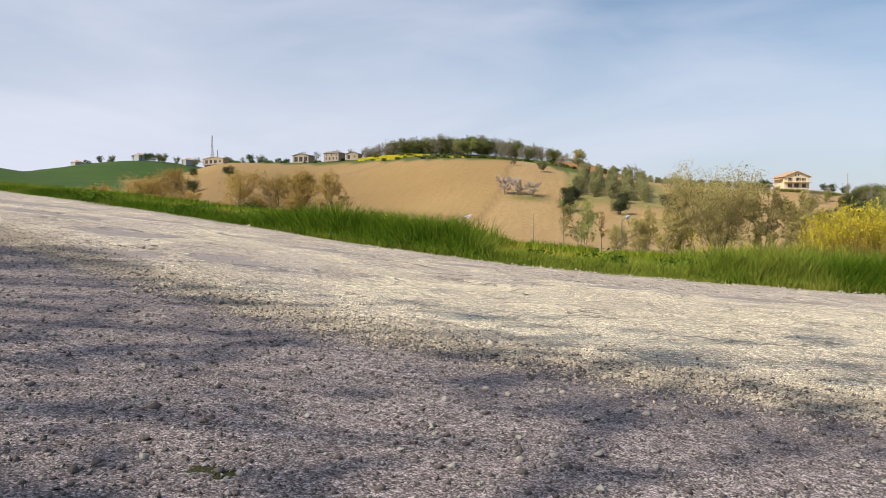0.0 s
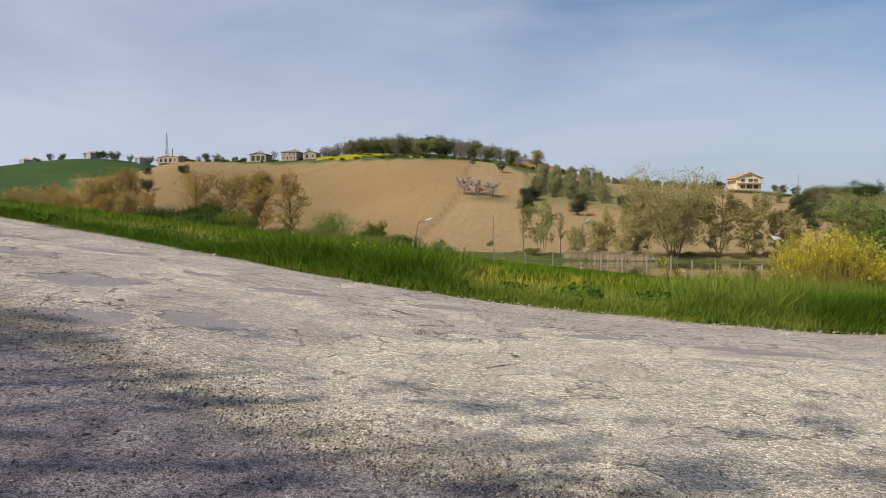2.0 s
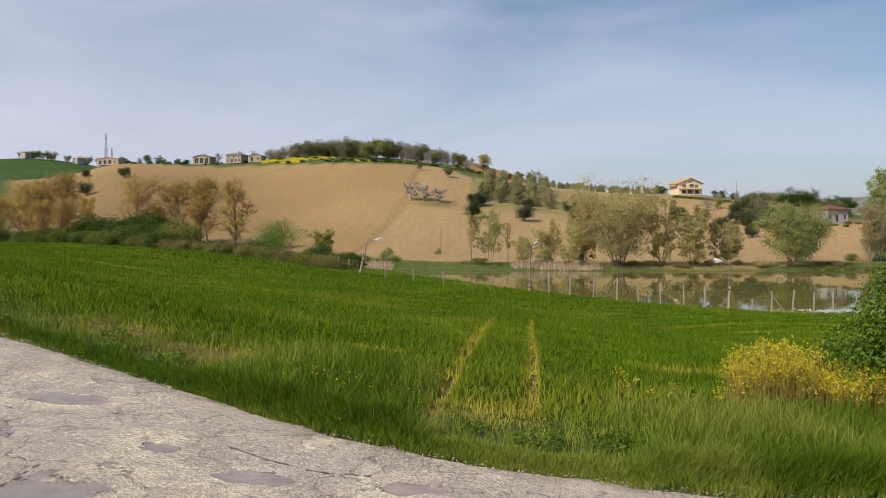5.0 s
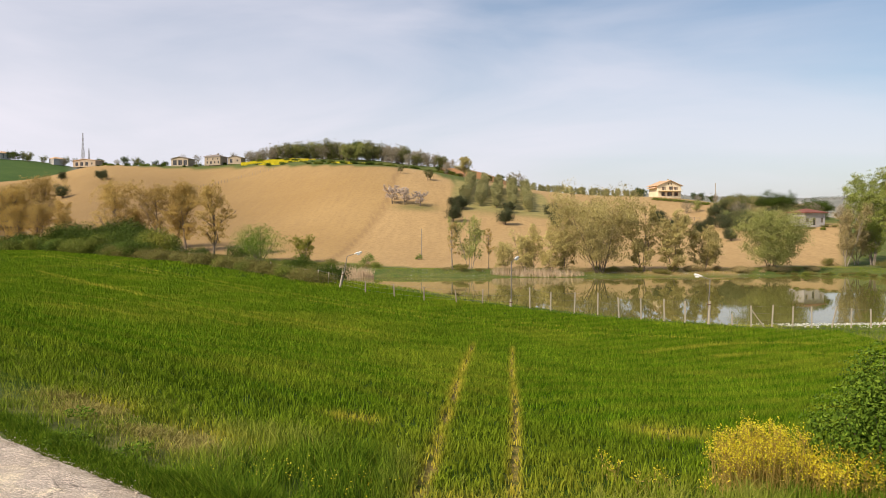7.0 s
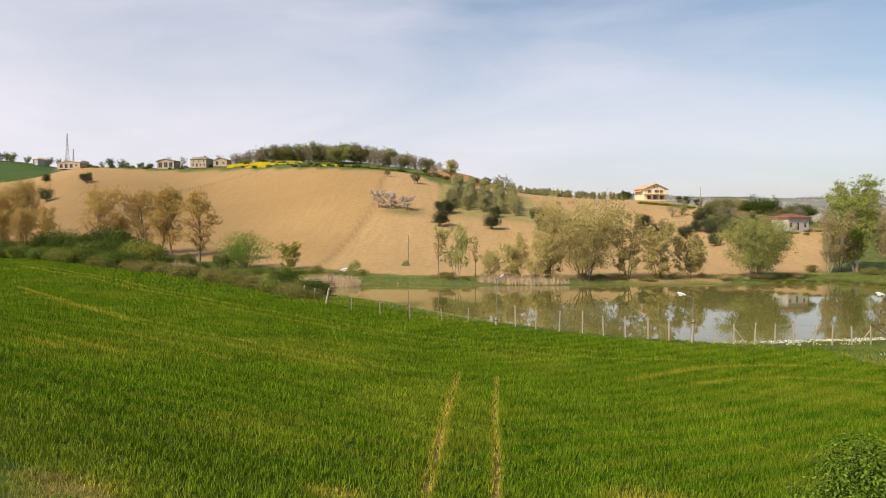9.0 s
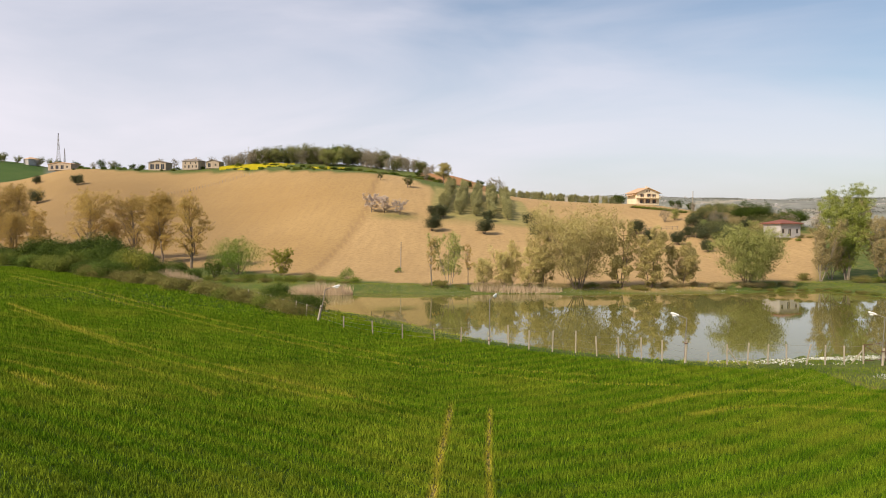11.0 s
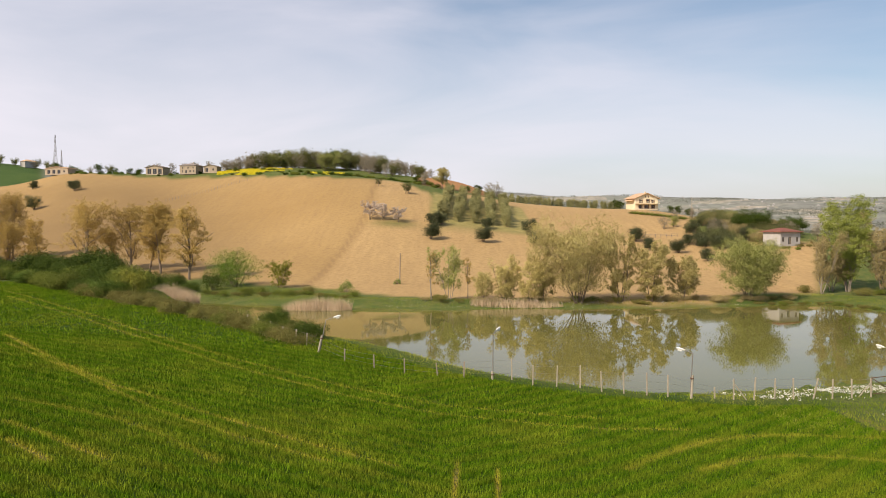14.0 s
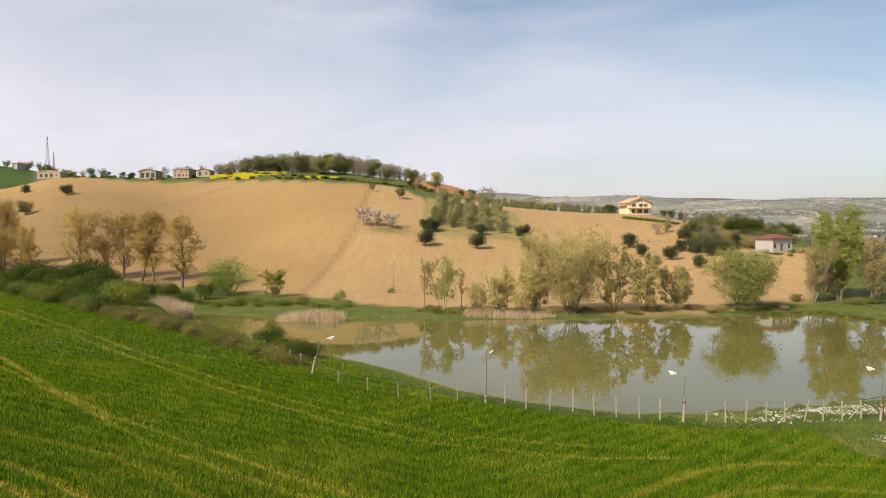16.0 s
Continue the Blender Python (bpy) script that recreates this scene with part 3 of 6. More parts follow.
def tree_meshes(seed, tall, wide, stems=1, bole=0.25, leaves=3000, leaf=0.3, rise=0.8, bark="bark", foliage="leaf_green",
                limbs=9, twigs=5, thick=0.018, fill=0.5, lean=0.12, low=0.2, slim=0.55, dense=3.2):
    """A branching tree, tall and wide in metres: (trunk mesh, crown mesh). rise: how steeply the limbs climb."""
    leaves = int(dense * leaves)
    rng = np.random.default_rng(seed)
    tubes, tips, base, verts, quads = [], [], 0, [], []
    def grow(start, way, length, r0, bits, wobble, up):
        p, w, out = np.array(start, float), np.array(way, float), [np.array(start, float)]
        for _ in range(bits):
            w = w + rng.normal(size=3) * wobble + np.array([0, 0, up])
            w /= np.linalg.norm(w)
            p = p + w * length / bits
            out.append(p.copy())
        return np.array(out), np.linspace(r0, r0 * 0.3, bits + 1)
    for s in range(stems):
        turn = rng.uniform(0, 6.28)
        off = 0.0 if stems == 1 else 0.25 * wide / 10
        tilt = lean * (0.3 if stems == 1 else rng.uniform(0.7, 2.2))
        length = tall * rng.uniform(0.82, 0.97) * (1 if s == 0 else rng.uniform(0.75, 1.0))
        pts, rad = grow((off * math.cos(turn), off * math.sin(turn), -0.3), (tilt * math.cos(turn), tilt * math.sin(turn), 1), length,
                        tall * thick / math.sqrt(stems) * 1.2, 9, 0.035 if stems == 1 else 0.07, 0.06)
        tubes.append((pts, rad, 6))
        for k in range(limbs):
            f = bole + (0.97 - bole) * (k + rng.uniform(0, 1)) / limbs
            i = min(int(f * 9), 8)
            q = pts[i] + (pts[i + 1] - pts[i]) * (f * 9 - i)
            az = turn + rng.normal() * 1.3 if stems > 1 else k * 2.4 + rng.normal() * 0.4
            reach = wide * 0.5 * (0.45 + 0.75 * math.sin(math.pi * min(1, max(0, (f - bole) / (1 - bole) * 0.85 + 0.12)))) * rng.uniform(0.7, 1.1) / (1.25 if stems > 1 else 1)
            lp, lr = grow(q, (math.cos(az), math.sin(az), rise * rng.uniform(0.6, 1.3)), reach, rad[i] * 0.55, 5, 0.14, 0.1)
            tubes.append((lp, lr, 5))
            for j in range(twigs):
                g = 0.3 + 0.7 * (j + rng.uniform(0, 1)) / twigs
                ii = min(int(g * 5), 4)
                qq = lp[ii] + (lp[ii + 1] - lp[ii]) * (g * 5 - ii)
                way = rng.normal(size=3) + np.array([0, 0, 0.6 * rise])
                tp, tr = grow(qq, way / np.linalg.norm(way), reach * rng.uniform(0.25, 0.5), lr[ii] * 0.5, 3, 0.2, 0.05)
                tubes.append((tp, tr, 3))
                tips.append(tp)
            tips.append(lp[2:])
        tips.append(pts[6:])
    for pts, rad, sides in tubes:
        v, q = tube_arrays(pts, np.maximum(rad, 0.006 * tall / 8), sides, base)
        verts.append(v), quads.append(q)
        base += len(v)
    # leaves gather in small clumps along the twigs, the clumps of unequal size
    ends = np.array([[t[0], t[len(t) // 2], t[-1]] for t in tips])
    clumps = 6 * len(tips)
    own = np.repeat(np.arange(len(tips)), 6)
    s = rng.uniform(0.2, 2, clumps)
    i = np.minimum(s.astype(int), 1)
    mid = ends[own, i] + (ends[own, i + 1] - ends[own, i]) * (s - i)[:, None]
    mid += np.clip(rng.normal(size=(clumps, 3)), -1.4, 1.4) * fill * wide / 19
    fit = np.array([0.47 * wide / np.percentile(np.hypot(mid[:, 0], mid[:, 1]), 95)] * 2 + [0.98 * tall / np.percentile(mid[:, 2], 99.7)])
    far = (np.hypot(mid[:, 0], mid[:, 1]) * fit[0] > 0.54 * wide) | (mid[:, 2] * fit[2] > 1.03 * tall)
    weight = rng.uniform(0.3, 1.5, clumps) ** 1.4 * ~far
    pick = rng.choice(clumps, leaves, p=weight / weight.sum())
    size = fill * wide / 17 * (0.6 + 0.5 * weight[pick] ** 0.5)[:, None]
    away = rng.normal(size=(leaves, 3))
    away *= rng.uniform(0.3, 1.0, (leaves, 1)) / (np.linalg.norm(away, axis=1, keepdims=True) + 1e-9)
    at = mid[pick] * fit + away * size * np.array([1, 1, 0.8])
    trunk = smooth_shade(mesh_from("trunk", np.concatenate(verts) * fit, np.concatenate(quads), M[bark]))
    out = away + 0.55 * (at - np.array([0, 0, 0.5 * tall])) / (0.5 * np.array([wide, wide, tall])) + np.array([0, 0, 0.25])
    m = at[:, 2] > low
    v, q = leaf_arrays(rng, at[m], leaf, 0.6, slim, out[m])
    return trunk, mesh_from("crown", v, q, M[foliage])


def bush_meshes(seed, tall, wide, leaves, leaf, foliage, deep=None, bark="bark", lumps=9, slim=0.6):
    """A low dense shrub: (stems, crown). The crown is many leaves in uneven lumps."""
    rng = np.random.default_rng(seed)
    deep = deep or wide
    verts, quads, base = [], [], 0
    spots = []
    for k in range(lumps):
        a, r = rng.uniform(0, 6.28), math.sqrt(rng.uniform(0, 0.7))
        spots.append((0.5 * wide * r * math.cos(a), 0.5 * deep * r * math.sin(a), tall * rng.uniform(0.3, 0.8) * (1.1 - 0.5 * r)))
    spots = np.array(spots)
    for sx, sy, sz in spots:
        p = np.array([[sx * 0.15, sy * 0.15, -0.1], [sx * 0.5, sy * 0.5, sz * 0.6], [sx, sy, sz * 1.25]])
        v, q = tube_arrays(p, [0.03 * tall / 2, 0.02 * tall / 2, 0.006 * tall / 2], 4, base)
        verts.append(v), quads.append(q)
        base += len(v)
    stems = mesh_from("trunk", np.concatenate(verts), np.concatenate(quads), M[bark])
    pick = rng.integers(0, lumps, leaves)
    d = rng.normal(size=(leaves, 3))
    d /= np.linalg.norm(d, axis=1, keepdims=True)
    size = rng.uniform(0.22, 0.38, lumps)
    reach = np.stack([size * wide, size * deep, size * tall * 1.05], 1)
    at = spots[pick] + d * reach[pick] * rng.uniform(0.25, 1.12, (leaves, 1)) ** 0.5
    m = at[:, 2] > 0.0
    v, q = leaf_arrays(rng, at[m], leaf, 0.7, slim, d[m] + 0.4 * (at[m] - np.array([0, 0, 0.3 * tall])) / np.array([wide, deep, tall]))
    return stems, mesh_from("crown", v, q, M[foliage])


def planted(name, meshes, label, category, x, y, group="", turn=0.0, size=1.0, sink=0.05, names=("trunk", "crown"), floor=None):
    z = ground_z(x, y) if floor is None else floor
    ob = thing(name, label, category, group, (x, y, z - sink), turn, size)
    for n, me in zip(names, meshes):
        part_mesh(n, me, ob)
    return ob


# ---- the land ----
def noise_grid(x, y, size, seed=0):
    """Smooth value noise from 0 to 1."""
    rng = np.random.default_rng(seed)
    table = rng.random((256, 256))
    gx, gy = x / size, y / size
    i, j = np.floor(gx).astype(int), np.floor(gy).astype(int)
    fx, fy = smooth(gx - i), smooth(gy - j)
    a, b = table[i % 256, j % 256], table[(i + 1) % 256, j % 256]
    c, d = table[i % 256, (j + 1) % 256], table[(i + 1) % 256, (j + 1) % 256]
    return (a * (1 - fx) + b * fx) * (1 - fy) + (c * (1 - fx) + d * fx) * fy


def fbm(x, y, size, seed=0, octaves=4):
    return sum(noise_grid(x, y, size / 2 ** k, seed + k) * 0.5 ** k for k in range(octaves)) / sum(0.5 ** k for k in range(octaves))


RUT_A = np.array([(-0.5, 10), (-0.3, 13), (-0.1, 20), (0.1, 30), (0.5, 42)])
RUT_B = np.array([(0.95, 10), (1.1, 13), (1.5, 20), (1.9, 30), (2.5, 41)])


# wheel lines of the sprayer, sweeping round the field: line, wear, width, yellowing
LONG_TRACKS = [
    ([(-70.2, 127.1), (-36.1, 88.1), (-18.9, 70.1), (-7.8, 60.9), (0.0, 56.7), (10.5, 56.1)], 0.62, 0.17, 0.1),
    ([(-64.3, 116.7), (-34.2, 83.4), (-17.9, 66.4), (-7.4, 57.9), (0.0, 53.8), (9.9, 53.1), (15.8, 54.2)], 0.62, 0.17, 0.1),
    ([(-42.5, 77.2), (-29.7, 62.1), (-22.2, 54.3), (-16.0, 49.4), (-8.6, 43.7), (-2.6, 40.1)], 0.65, 0.18, 0.5),
    ([(-39.2, 71.4), (-27.4, 59.0), (-16.9, 47.3), (-11.5, 43.2), (-5.8, 39.5)], 0.6, 0.16, 0.3)]
SHORT_TRACKS = [
    ([(-22.3, 40.9), (-19.7, 39.2), (-17.1, 37.1), (-14.8, 35.4)], 0.7, 0.2, 0.6),
    ([(-20.1, 36.9), (-18.3, 35.5), (-16.7, 34.0)], 0.7, 0.2, 0.6),
    ([(-25.8, 47.2), (-21.9, 45.9), (-18.0, 44.2), (-13.6, 40.5), (-10.4, 37.1)], 0.35, 0.2, 0.1),
    ([(9.7, 43.6), (12.5, 47.3), (15.9, 50.7), (19.2, 53.0), (23.4, 54.2), (30.1, 54.7)], 0.4, 0.3, 0.2),
    ([(13.8, 44.2), (16.5, 46.6), (20.3, 48.5), (24.4, 48.6), (26.4, 48.1)], 0.35, 0.3, 0.15),
    ([(31.0, 64.3), (31.2, 60.4), (31.3, 57.5)], 0.6, 0.35, 0.5)]


def worn_lines(x, y):
    """Wheel lines pressed into the wheat: 0 to 1."""
    w = np.zeros(np.shape(x))
    for rut, wide in ((RUT_A, 0.14), (RUT_B, 0.12)):
        d, _ = from_line(x, y, rut)
        w = np.maximum(w, (0.45 + 0.55 * smooth((fbm(x, y, 1.6, 6) - 0.3) / 0.25)) * np.exp(-(d / wide) ** 2))
    rd = road_distance(x, y)
    patchy = smooth((fbm(x, y, 5, 5) - 0.28) / 0.3)
    for line, depth, wide, dry in LONG_TRACKS + SHORT_TRACKS:
        d, _ = from_line(x, y, np.array(line))
        w = np.maximum(w, depth * np.exp(-(d / (wide + 0.0012 * y)) ** 2) * (0.7 + 0.3 * patchy) + 0.5 * dry * patchy * np.exp(-(d / (1.6 * wide + 0.0016 * y)) ** 2))
    for cx, cy, r in ((4.8, 17.6, 0.75), (-2.0, 16.0, 0.45), (-4.3, 13.1, 0.8), (-6.6, 14.3, 0.7), (0.3, 11.3, 0.5)):
        w = np.maximum(w, 0.85 * np.exp(-(np.hypot((x - cx) * 0.8, y - cy) / r) ** 2))
    return np.clip(w, 0, 1)


def plough_mask(x, y):
    u = x / np.maximum(y, 1)
    edge = np.interp(x, [-60, -45, -30, -15, 0], [202, 190, 182, 168, 157.5]) + 2 * waves(x, y, 9, 1.0) + 16 * smooth((x - 48) / 20)
    far = knots(np.clip(u, -0.95, 0.95), [-0.95, -0.54, -0.46, -0.41, -0.34, -0.27, -0.235, -0.2, -0.165, -0.13, -0.1, 0.0, 0.16, 0.26, 0.40, 0.95], [520, 505, 480, 452, 436, 425, 413, 399, 384, 374, 370, 392, 390, 372, 280, 240])
    m = smooth((y - edge) / 3) * smooth((far - y) / 4)
    m *= 1 - smooth((u + 0.02 + 0.06 * smooth((y - 330) / 60) - 0.0) / 0.01) * smooth((y - 346 - 900 * np.clip(u, -0.1, 0.05)) / 6) * (u < 0.12)
    m *= smooth((0.47 - u) / 0.02) * smooth((u + 0.64) / 0.03)
    m *= 1 - smooth((u - 0.305 + 0.02 * waves(x, y, 11, 3.0)) / 0.012) * smooth((y - 256) / 5)
    return m


def orchard_mask(x, y):
    return smooth((x + 8) / 2) * smooth((32 - x) / 2) * smooth((y - 283) / 3) * smooth((352 - y) / 3)


def build_ground():
    fine, coarse = np.arange(-46, 46, 0.25), np.arange(46, 314, 3.0)
    ang = np.radians(np.concatenate([fine, coarse]))
    rad = np.concatenate([[0.3], 1.0 * 1.033 ** np.arange(0, 264)])
    rad = rad[rad < 4950]
    a, r = np.meshgrid(ang, rad)
    x, y = r * np.sin(a), r * np.cos(a)
    z = height(x, y)
    rd, pd = road_distance(x, y), pond_distance(x, y)
    z -= 0.14 * smooth((0.25 - rd) / 0.5) * (r < 90)
    worn = worn_lines(x, y) * (y < 90)
    z -= 0.07 * worn
    n, k = a.shape
    i = np.arange(n * k).reshape(n, k)
    q = np.stack([i[:-1], np.roll(i, -1, 1)[:-1], np.roll(i, -1, 1)[1:], i[1:]], -1).reshape(-1, 4)
    q = q[:, ::-1]
    plough = plough_mask(x, y) * (1 - orchard_mask(x, y) * 0.9)
    for cx, cy, rx, ry in ((-21, 286, 11, 3.5), (-5, 271, 5, 4)):
        plough *= 1 - smooth(1.4 - np.hypot((x - cx) / rx, (y - cy) / ry))
    u = x / np.maximum(y, 1)
    line = np.interp(y, [160, 185, 230, 290, 340, 400], [-34, -34, -33.5, -31, -32, -36])
    second = smooth((x - line) / 3)
    furrow = np.exp(-((x - line) / 0.9) ** 2) * smooth((y - 170) / 8)
    past = y - 480
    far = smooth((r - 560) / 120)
    crop = np.maximum(smooth((-0.50 - u) / 0.02) * smooth((y - 500) / 30), smooth((-0.61 - u) / 0.03) * smooth((y - 185) / 15)) * (y < 1500)
    meadow = np.clip(smooth((13 - pd) / 5) * (y > 66) + smooth((y - 128) / 20) + (y < 8) * 1.0 + smooth((2.2 - rd) / 1.0), 0, 1)
    meadow = np.maximum(meadow, smooth((x - 27) / 8) * smooth((y - 55) / 5))
    dark = smooth((-0.22 - u + 0.05 * waves(x, y, 40, 4.0)) / 0.22) * smooth((470 - y) / 60) * (0.5 + 0.5 * smooth((fbm(x, y, 60, 24) - 0.3) / 0.4))
    stubble = orchard_mask(x, y)
    red = smooth((u + 0.045) / 0.01) * smooth((0.05 - u) / 0.01) * smooth((y - 405) / 8) * smooth((520 - y) / 10)
    verts = np.stack([x, y, z], -1).reshape(-1, 3)
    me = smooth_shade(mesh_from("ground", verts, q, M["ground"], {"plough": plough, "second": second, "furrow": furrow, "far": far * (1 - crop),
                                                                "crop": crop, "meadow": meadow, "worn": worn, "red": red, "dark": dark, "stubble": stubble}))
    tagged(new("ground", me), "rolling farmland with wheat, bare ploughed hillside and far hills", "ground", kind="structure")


build_ground()

me = smooth_shade(mesh_from("pond", *(lambda xs, ys: (np.stack([*np.meshgrid(xs, ys), np.full((len(ys), len(xs)), WATER)], -1).reshape(-1, 3),
     np.array([(j * len(xs) + i, j * len(xs) + i + 1, (j + 1) * len(xs) + i + 1, (j + 1) * len(xs) + i) for j in range(len(ys) - 1) for i in range(len(xs) - 1)])))
     (np.linspace(-58, 88, 30), np.linspace(72, 168, 20)), M["water"]))
tagged(new("water", me), "still murky brown-green pond mirroring the bank trees", "pond", kind="structure")


def pale_line(x):
    """The near border of the pale chippings on the road."""
    return np.interp(x, [-30, -12, -3.5, -1.35, -0.15, 0.76, 1.8, 6, 20], [16, 9.5, 4.5, 3.1, 2.35, 2.1, 1.85, 2.4, 8])


PATCHES = [(-3.55, 6.3, 0.42, 0.46), (-2.5, 4.5, 0.42, 0.26), (-1.85, 4.95, 0.36, 0.32), (-1.95, 7.35, 0.5, 0.17), (-0.4, 7.58, 0.36, 0.2), (0.95, 6.6, 0.34, 0.16),
           (-3.2, 7.85, 0.24, 0.16), (2.6, 6.45, 0.5, 0.16), (-5.6, 7.8, 0.8, 0.35), (-7.5, 9.6, 1.1, 0.4), (4.2, 6.9, 0.6, 0.2), (-5.0, 9.4, 0.5, 0.22)]
HOLES = [(-0.18, 5.7, 0.25, 0.16), (-1.1, 7.08, 0.2, 0.1), (-2.85, 5.08, 0.27, 0.2), (-0.82, 6.42, 0.13, 0.1), (0.47, 6.16, 0.14, 0.06), (1.89, 5.78, 0.14, 0.05), (0.53, 7.5, 0.14, 0.05)]
# old joints and cracks that run through the far lane
JOINTS = [[(-3.5, 4.75), (-3.17, 5.04), (-3.27, 5.43), (-3.19, 5.69), (-3.06, 5.85), (-3.18, 6.2)], [(-2.5, 4.75), (-2.5, 4.94), (-2.59, 5.23), (-2.75, 5.5)],
          [(-2.6, 8.3), (-2.1, 7.95), (-1.3, 7.75), (-0.9, 7.9)], [(-0.9, 6.9), (-0.5, 6.65), (-0.2, 6.3), (-0.45, 5.95)], [(0.4, 6.95), (1.4, 6.9), (2.4, 7.1), (3.8, 7.0)],
          [(1.2, 7.6), (2.2, 7.4), (3.2, 7.55)], [(-4.6, 7.2), (-4.0, 6.9), (-3.9, 6.3)], [(0.2, 4.6), (0.5, 5.0), (0.3, 5.3)], [(-6.2, 9.0), (-5.0, 8.6), (-4.2, 8.9)]]


def road_lift(x, y):
    """Unevenness of the road over the plain lie of the land."""
    pale = smooth((y - pale_line(x) + 0.25 * (fbm(x, y, 0.7, 21) - 0.5) * 2) / 0.3 + 0.5)
    z = 0.03 * (fbm(x, y, 0.9, 31) - 0.5) + 0.008 * (fbm(x, y, 0.12, 41, 2) - 0.5) + 0.05 * (fbm(x, y, 3.5, 51) - 0.5)
    return z + 0.012 * pale * (0.5 + fbm(x, y, 0.3, 61)), pale


def build_road():
    def steps(lo, hi, mid, fine, grow):
        a = [mid]
        s = fine
        while a[-1] < hi:
            a.append(a[-1] + s)
            s = fine if a[-1] < mid + 5.5 else s * grow
        b, s = [mid], fine
        while b[-1] > lo:
            b.append(b[-1] - s)
            s = fine if b[-1] > mid - 5.5 else s * grow
        return np.array(b[::-1][:-1] + a)
    xs = steps(-58, 55, -1.0, 0.04, 1.08)
    w = np.concatenate([np.linspace(0, 0.72, 330), np.linspace(0.725, 1, 30)])
    edge = np.interp(xs, EDGE[:, 0], EDGE[:, 1]) + 0.12 * (fbm(xs, xs * 0, 0.8, 3) - 0.5) * 2 + 0.1 * waves(xs, xs, 0.9) + 0.07 * (fbm(xs, xs * 0, 0.25, 4) - 0.5)
    near = -12.0
    x = np.repeat(xs[None], len(w), 0)
    y = edge[None] - (edge[None] - near) * w[:, None] ** 1.25
    rd = y - edge[None]
    lift, pale = road_lift(x, y)
    z = height(x, y) + lift
    wx, wy = x + 0.3 * (fbm(x, y, 0.6, 71) - 0.5), y + 0.3 * (fbm(x, y, 0.6, 75) - 0.5)
    patch, hole, joint = np.full(x.shape, 2.5), np.full(x.shape, 2.5), np.full(x.shape, 0.3)
    for cx, cy, rx, ry in PATCHES:
        patch = np.minimum(patch, np.hypot((wx - cx) / rx, (wy - cy) / ry))
    z -= 0.010 * smooth((1.1 - patch) / 0.3)
    for cx, cy, rx, ry in HOLES:
        hole = np.minimum(hole, np.hypot((wx - cx) / rx, (wy - cy) / ry))
    z -= 0.024 * smooth((1.1 - hole) / 0.25)
    for line in JOINTS:
        joint = np.minimum(joint, from_line(wx, wy, np.array(line))[0])
    moss = 1.1 * np.exp(-(np.hypot((x - 0.15) / 0.075, (y - 0.63) / 0.03)) ** 2) + 0.42 * np.exp(-(np.hypot((x - 1.72) / 0.1, (y - 3.95) / 0.16)) ** 2)
    cream = 0.12 + 0.55 * smooth((x + 1.3) / 2.4) * smooth((7.2 - y) / 1.6) + 0.2 * smooth((3.6 - np.hypot(x + 2.6, (y - 7.0) * 1.2)) / 2) * smooth((x + 4.2) / 1)
    cream += 0.5 * smooth((6.4 - y) / 1.5) * smooth((x + 1.9) / 1.2)
    rim = np.maximum(0.85 * smooth((rd + 0.35) / 0.35), 1.2 * np.exp(-(np.hypot((x + 1.75) / 0.3, (y - 9.05) / 0.16)) ** 2))
    z = np.where(w[:, None] < 0.004, z - 0.12, z)
    n, k = x.shape
    i = np.arange(n * k).reshape(n, k)
    q = np.stack([i[1:, :-1], i[1:, 1:], i[:-1, 1:], i[:-1, :-1]], -1).reshape(-1, 4)
    me = smooth_shade(mesh_from("road", np.stack([x, y, z], -1).reshape(-1, 3), q, M["road"], {"pale": pale, "patch": patch, "hole": hole, "joint": joint, "moss": moss, "cream": cream, "band": 0.85 * np.exp(-((y - pale_line(x) - 0.14) / 0.24) ** 2), "rim": np.clip(rim, 0, 1)}))
    tagged(new("road", me), "worn grey country road with pale loose chippings, cracks and patches", "road", kind="structure")


build_road()


def stones(name, label, count, seed, area, sizes, material):
    """Loose chippings: little sharp lumps lying on the road."""
    rng = np.random.default_rng(seed)
    x, y = area(rng, count)
    s = rng.gamma(2.0, sizes[1], len(x)) + sizes[0]
    z = height(x, y) + road_lift(x, y)[0]
    base = np.array([(1, 0, 0), (-1, 0, 0), (0, 1, 0), (0, -1, 0), (0, 0, 1), (0, 0, -1)], float)
    faces = np.array([(0, 2, 4), (2, 1, 4), (1, 3, 4), (3, 0, 4), (2, 0, 5), (1, 2, 5), (3, 1, 5), (0, 3, 5)])
    v = base[None] * rng.uniform(0.4, 1.4, (len(x), 6, 1)) * s[:, None, None] + rng.normal(size=(len(x), 6, 3)) * 0.25 * s[:, None, None]
    v[:, :, 2] *= 0.75
    t = rng.uniform(0, 6.28, len(x))
    c, q = np.cos(t)[:, None], np.sin(t)[:, None]
    v = np.stack([c * v[:, :, 0] - q * v[:, :, 1], q * v[:, :, 0] + c * v[:, :, 1], v[:, :, 2]], -1)
    v += np.stack([x, y, z + 0.3 * s], -1)[:, None]
    f = faces[None] + 6 * np.arange(len(x))[:, None, None]
    tagged(new(name, mesh_from(name, v.reshape(-1, 3), f.reshape(-1, 3), material)), label, "gravel", kind="stuff")


def pale_band(rng, n):
    x = rng.uniform(-4.5, 3.6, n)
    return x, pale_line(x) + rng.normal(size=n) * 0.16 + 0.12 + np.abs(rng.normal(size=n)) * 0.3 * (rng.uniform(0, 1, n) < 0.35)


def near_lane(rng, n):
    x, y = everywhere(rng, n)
    m = y < pale_line(x) + 0.1
    return x[m], y[m]


